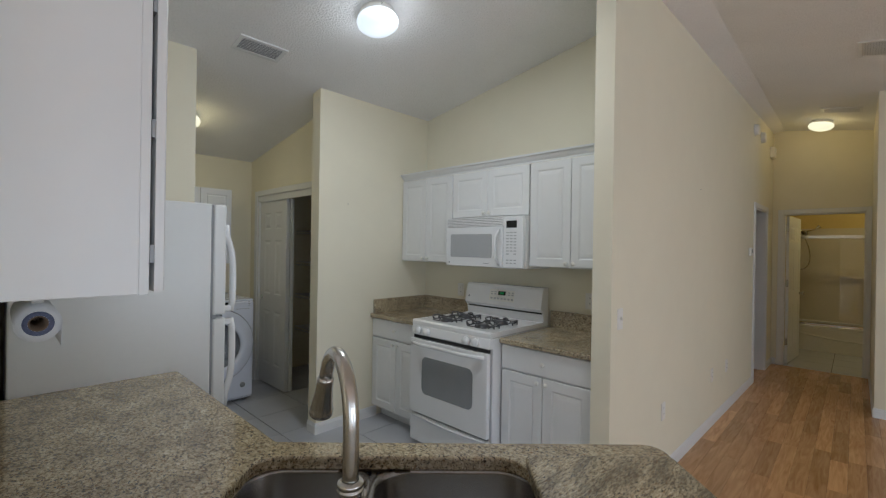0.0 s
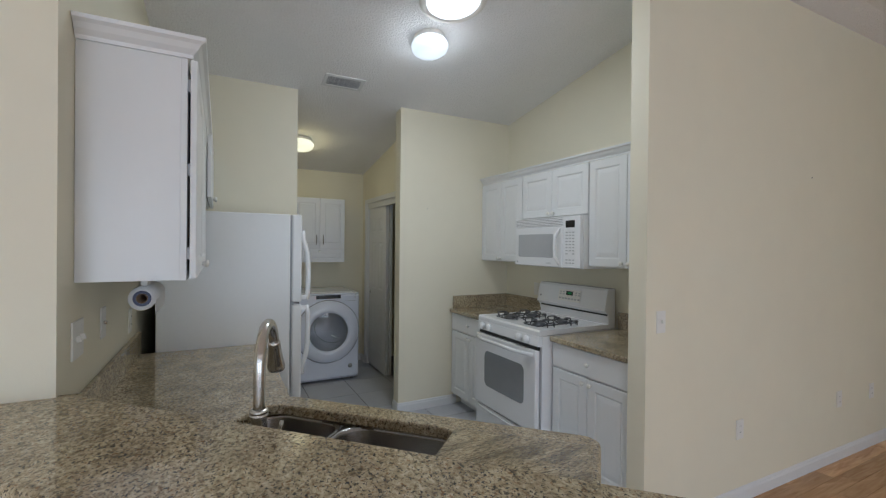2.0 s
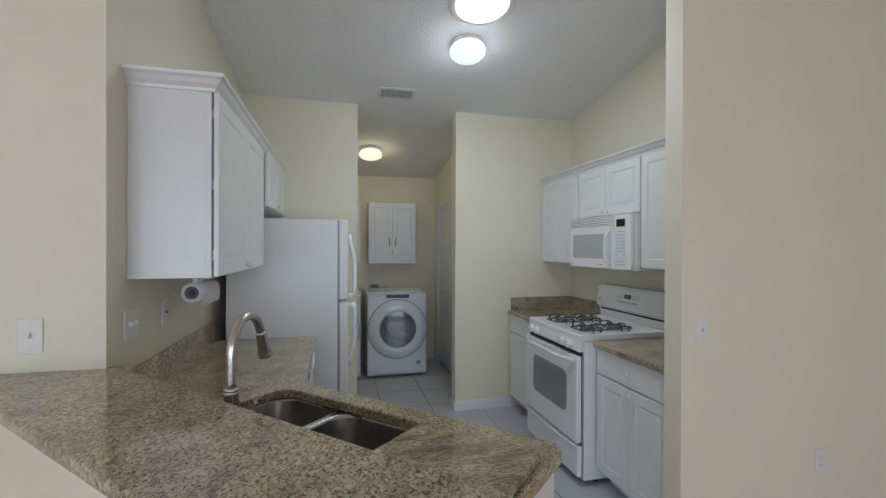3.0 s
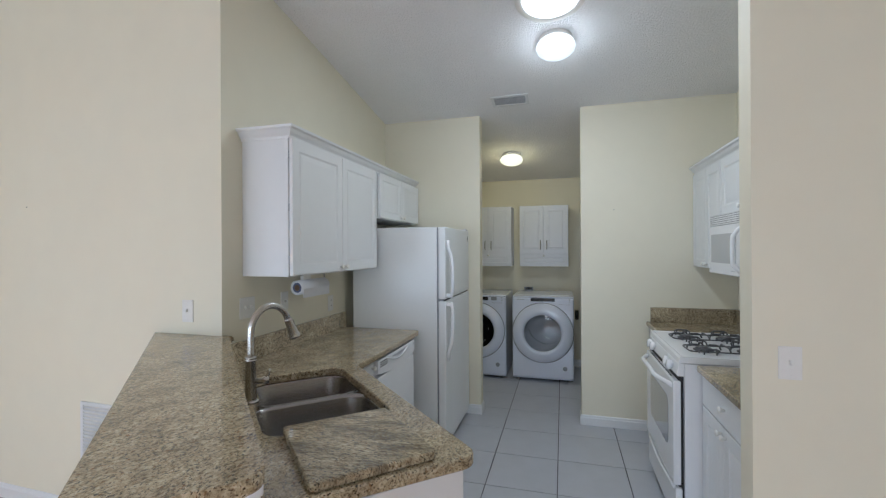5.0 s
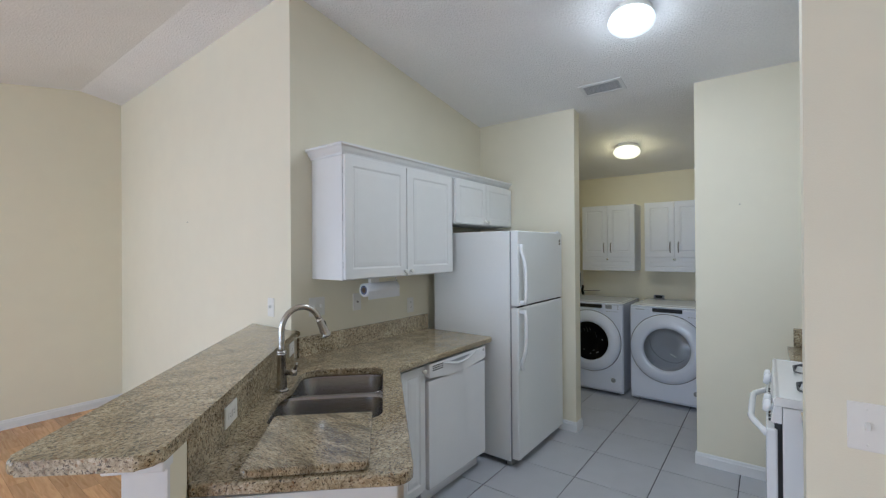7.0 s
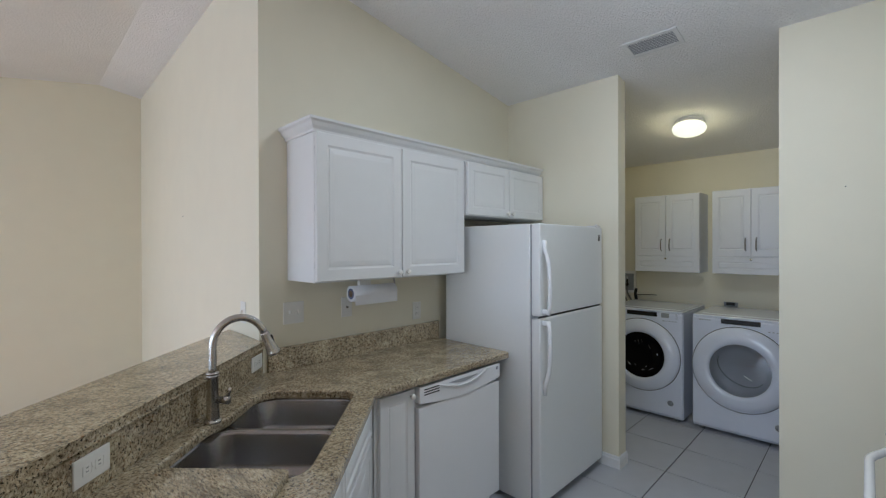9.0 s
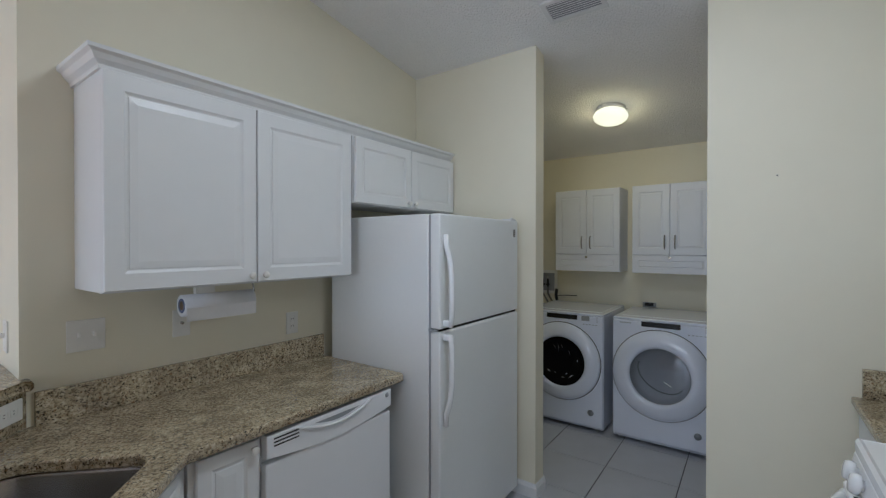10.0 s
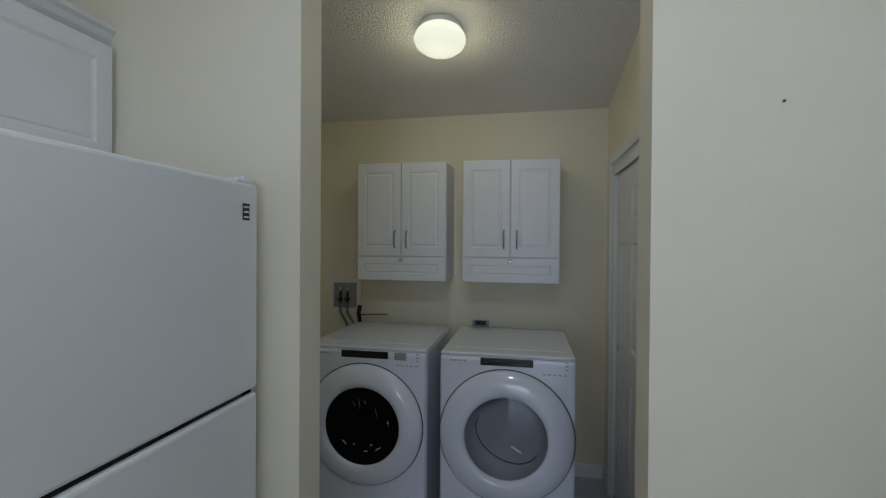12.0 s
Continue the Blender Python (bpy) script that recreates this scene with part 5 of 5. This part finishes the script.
# ---- small things on the walls ----
def plate(m, w, h, kind, label, category):
    p = base("switch_plate" if kind == "toggle" else "outlet_plate", m, label, category)
    part("plate", bx(-w / 2, w / 2, -0.006, 0, -h / 2, h / 2, 0.0025), PLASTIC, p)
    gangs = max(1, round(w / 0.07)) if h >= w or kind == "toggle" else 1
    for g in range(gangs):
        cx = (g - (gangs - 1) / 2) * 0.046
        if kind == "toggle":
            part("slot", bx(cx - 0.0065, cx + 0.0065, -0.0066, -0.0055, -0.0135, 0.0135), PLASTIC, p)
            part("toggle", moved(bx(-0.0045, 0.0045, -0.013, 0, -0.009, 0.009, 0.001), pose(cx, -0.006, 0.001, -18, 0, 0)), PLASTIC, p)
        elif kind == "outlet":
            for s in (-1, 1):
                off = (s * 0.0195, 0) if w > h else (0, s * 0.0195)
                o = part("receptacle", bx(cx + off[0] - 0.0135, cx + off[0] + 0.0135, -0.0075, -0.0055, off[1] - 0.0135, off[1] + 0.0135, 0.002), PLASTIC, p)
                for d in (-0.005, 0.005):
                    x0, z0 = (cx + off[0] - 0.004, off[1] + d) if w > h else (cx + d, off[1] - 0.002)
                    ww, hh = (0.008, 0.0018) if w > h else (0.0018, 0.008)
                    part("slot", bx(x0, x0 + ww, -0.0079, -0.0074, z0, z0 + hh), SLOT, o)
        else:
            part("jack", moved(lathe([(0, 0), (0.007, 0), (0.006, 0.010), (0, 0.010)], 10), pose(cx, -0.006, 0, 90, 0, 0)), NICKEL, p)
    for z in ((-h * 0.37, h * 0.37) if h >= w else (0,)):
        part("screw", moved(lathe([(0, 0), (0.003, 0), (0.003, 0.001), (0, 0.001)], 8), pose(0, -0.006, z, 90, 0, 0)), PLASTIC, p)


SW, OU = "light switch", "outlet"
plate(pose(-1.157, YL, 1.224, 0, 0, 180), 0.117, 0.117, "toggle", "white double toggle switch plate above the sink counter", SW)
plate(pose(-1.488, YL, 1.222, 0, 0, 180), 0.072, 0.117, "jack", "white jack plate under the upper cabinet", OU)
plate(pose(-2.630, YR, 1.135), 0.072, 0.117, "outlet", "white duplex outlet on the wall beside the range", OU)
plate(pose(-1.376, YR, 1.145), 0.072, 0.117, "outlet", "white duplex outlet on the wall beside the range", OU)
plate(pose(-2.044, YL, 1.142, 0, 0, 180), 0.072, 0.117, "outlet", "white duplex outlet above the backsplash", OU)
plate(pose(XR, 2.612, 1.136, 0, 0, 90), 0.072, 0.117, "toggle", "white single toggle switch beside the kitchen opening", SW)
plate(pose(dine_x(-0.07), -0.07, 1.223, 0, 0, 90 - math.degrees(LEAN_Y)), 0.072, 0.117, "toggle", "white single toggle switch above the bar", SW)
for y, z in ((3.33, 0.44), (4.56, 0.44), (5.08, 0.43)):
    plate(pose(hall_x(y), y, z, 0, 0, 90 - math.degrees(LEAN_Y)), 0.072, 0.117, "outlet", "white duplex outlet low on the hallway wall", OU)
plate(DIAG @ pose(0.485, VB, 1.006, 0, 0, 180), 0.117, 0.072, "outlet", "white sideways outlet in the granite bar face", OU)
plate(DIAG @ pose(-0.515, VB, 1.006, 0, 0, 180), 0.117, 0.072, "outlet", "white sideways outlet in the granite bar face", OU)
plate(pose(dine_x(-1.75), -1.75, 0.43, 0, 0, 90 - math.degrees(LEAN_Y)), 0.072, 0.117, "outlet", "white duplex outlet low on the dining wall", OU)
TH = base("thermostat", pose(hall_x(6.10), 6.10, 1.53, 0, 0, 90), "small white wall thermostat with a dark screen", "thermostat")
part("body", bx(-0.06, 0.06, -0.025, 0, -0.045, 0.045, 0.005), PLASTIC, TH)
part("screen", bx(-0.01, 0.045, -0.027, -0.024, -0.01, 0.03), GREYPL, TH)
for y, z in ((6.30, 2.945), (6.72, 2.935)):
    sa = base("smoke_alarm", pose(hall_x(y), y, z, 0, 0, 90), "white round smoke alarm high on the hallway wall", "smoke alarm", "hallway smoke alarms")
    part("base_plate", moved(lathe([(0, 0), (0.07, 0), (0.07, 0.012), (0, 0.012)], 24), pose(0, 0, 0, 90, 0, 0)), PLASTIC, sa)
    part("cover", moved(lathe([(0.062, 0.012), (0.062, 0.035), (0.05, 0.045), (0, 0.048)], 24), pose(0, 0, 0, 90, 0, 0)), PLASTIC, sa)
DC = base("door_chime", pose(hall_x(7.40), 7.40, 2.86, 0, 0, 90), "white door chime box high in the hall corner", "door chime")
part("body", bx(-0.09, 0.09, -0.05, 0, -0.07, 0.07, 0.006), PLASTIC, DC)
part("cover", bx(-0.08, 0.08, -0.054, -0.049, -0.06, 0.06, 0.003), PLASTIC, DC)
RG = base("return_grille", pose(dine_x(-0.68), -0.86, 0.30, 0, 0, 90 - math.degrees(LEAN_Y)), "white slatted air return grille low on the dining wall", "grille")
part("frame", join(bx(0, 0.36, -0.008, 0, 0, 0.02), bx(0, 0.36, -0.008, 0, 0.35, 0.37), bx(0, 0.02, -0.008, 0, 0.02, 0.35), bx(0.34, 0.36, -0.008, 0, 0.02, 0.35)), TRIM, RG)
part("backing", bx(0.02, 0.34, -0.002, -0.0005, 0.02, 0.35), PLASTIC, RG)
for k in range(16):
    part("slat", moved(bx(0.02, 0.34, -0.001, 0.001, -0.010, 0.010), pose(0, -0.006, 0.032 + 0.0205 * k, 35, 0, 0)), TRIM, RG)
for x, y, z, rz in ((PX, 2.272, 1.879, 90), (hall_x(4.13), 4.13, 2.02, 90), (dine_x(-1.33), -1.33, 1.815, 90)):
    thing("nail", moved(lathe([(0, 0), (0.002, 0), (0.002, 0.004), (0.0034, 0.005), (0.0034, 0.006), (0, 0.0065)], 8), pose(0, 0, 0, 90, 0, 0)), IRON, "small dark nail in the painted wall", "nail", m=pose(x, y, z, 0, 0, rz))

PT = base("paper_towel_holder", pose(-1.585, 0.281, 1.312), "white paper towel roll on a holder under the upper cabinet", "paper towel")


def roll(r0, r1, half):
    bm = lathe([(r0, -half), (r1, -half), (r1, half), (r0, half), (r0, -half)], 32)
    return moved(bm, pose(0, 0, 0, 0, 90, 0))


rl = part("roll", join(roll(0.019, 0.045, 0.150), bx(-0.149, 0.149, 0.0430, 0.0443, -0.062, 0.0)), PAPER, PT)
part("core", roll(0.016, 0.0192, 0.1505), CARDBOARD, rl, "brown cardboard core")
part("core_print", moved(lathe([(0.0195, 0), (0.030, 0), (0.030, 0.0008), (0.0195, 0.0008)], 24), pose(0.1502, 0, 0, 0, 90, 0)), BLUE, rl, "blue printed ring")
part("rod", pipe([(-0.172, 0, 0), (0.060, 0, 0)], 0.007, 8), NICKEL, PT)
part("bracket", pipe([(-0.163, 0, -0.004), (-0.163, 0, 0.045), (-0.156, 0, 0.0865)], 0.0045, 8), NICKEL, PT)
part("clip", bx(0.02, 0.10, -0.012, 0.012, 0.0445, 0.0865, 0.003), PLASTIC, PT, "white plastic clip under the cabinet")

# living room windows behind the path; the dining end one is added for light
for name, m, w, h, label in (("window_1", pose(5.0, -0.1, 0.35, 0, 0, -90), 2.4, 2.10, "wide white framed dining room window"), ("window_3", pose(5.0, 3.6, 0.35, 0, 0, -90), 2.6, 2.10, "wide white framed living room window"), ("assumed_window_2", pose(3.7, YE, 0.5, 0, 0, 180), 2.2, 2.0, "assumed white framed window, unseen, added for light")):
    wdw = base(name, m, label, "window", kind="structure")
    n = 3 if w > 3 else 2
    part("window_frame", join(bx(0, w, 0.03, 0.08, 0, 0.05), bx(0, w, 0.03, 0.08, h - 0.05, h), *[bx(w * k / n - 0.025 if 0 < k < n else (0 if k == 0 else w - 0.05), w * k / n + 0.025 if 0 < k < n else (0.05 if k == 0 else w), 0.03, 0.08, 0.05, h - 0.05) for k in range(n + 1)]), TRIM, wdw)
    for k in range(n):
        g = part("pane", bx(w * k / n + 0.03, w * (k + 1) / n - 0.03, 0.052, 0.058, 0.05, h - 0.05), PANE, wdw)
        g.visible_shadow = False
thing("ground", bx(-60, 60, -60, 60, -0.35, -0.30), material("lawn", (0.07, 0.11, 0.04), 0.9, vary=0.3, grain=3), "plain lawn outside the house", "ground", kind="structure")


# ---- floor pieces ----
def tile_field(parent, x0, x1, y0, y1, ax, ay, pitch, gap):
    shared = {}
    i0, i1 = math.floor((x0 - ax) / pitch), math.ceil((x1 - ax) / pitch)
    j0, j1 = math.floor((y0 - ay) / pitch), math.ceil((y1 - ay) / pitch)
    for i in range(i0, i1):
        for j in range(j0, j1):
            a, b = max(x0, ax + i * pitch + gap / 2), min(x1, ax + (i + 1) * pitch - gap / 2)
            c, d = max(y0, ay + j * pitch + gap / 2), min(y1, ay + (j + 1) * pitch - gap / 2)
            if b - a < 0.02 or d - c < 0.02:
                continue
            key = (round(b - a, 3), round(d - c, 3))
            if key not in shared:
                shared[key] = mesh_of("tile", bx(-(b - a) / 2, (b - a) / 2, -(d - c) / 2, (d - c) / 2, -0.006, 0.0, 0.0012, 1), TILE)
            ob = new("tile", shared[key])
            ob.location = ((a + b) / 2, (c + d) / 2, 0)
            ob.parent = parent


tile_field(floor, XB, -0.992, YL, YR, -2.39, 1.346, 0.4575, 0.006)
tile_field(floor_bath, -0.78, 1.0, HALL_END + 0.005, TY + 0.02, -0.20, 8.15, 0.45, 0.006)


def plank_field():
    rng = random.Random(4)
    shared, rest = {}, []
    width, x = 0.096, -1.068
    while x < 5.0:
        y = -3.1 - rng.random() * 0.8
        top = HALL_END if x < HALL_R + 0.1 else 5.9
        while y < (top if x > -1.0 else -0.4):
            long = rng.choice((0.55, 0.72, 0.9))
            a, b = max(-3.1, y), min(top if x > -1.0 else -0.4, y + long)
            y += long
            if b - a < 0.03:
                continue
            near = (x < 0.5 and b > 3.2) or (x < 0.35 and b < 0.2)
            if near:
                key = round(b - a, 2)
                if key not in shared:
                    shared[key] = mesh_of("plank", bx(0.0004, width - 0.0004, -key / 2 + 0.0005, key / 2 - 0.0005, -0.008, 0, 0.0006, 1), WOOD)
                ob = new("plank", shared[key])
                ob.location = (x, (a + b) / 2, 0)
                ob.parent = floor_wood
            else:
                rest.append((x, a, b))
        x += width
    verts, faces = [], []
    for x0, a, b in rest:
        k = len(verts)
        for z in (-0.008, 0.0):
            verts += [(x0 + 0.0006, a + 0.0006, z), (x0 + width - 0.0006, a + 0.0006, z), (x0 + width - 0.0006, b - 0.0006, z), (x0 + 0.0006, b - 0.0006, z)]
        faces += [(k + 4, k + 5, k + 6, k + 7), (k, k + 1, k + 5, k + 4), (k + 1, k + 2, k + 6, k + 5), (k + 2, k + 3, k + 7, k + 6), (k + 3, k, k + 4, k + 7)]
    me = bpy.data.meshes.new("planks")
    me.from_pydata(verts, [], faces)
    me.materials.append(WOOD)
    tagged(new("planks", me), kind="stuff").parent = floor_wood


plank_field()
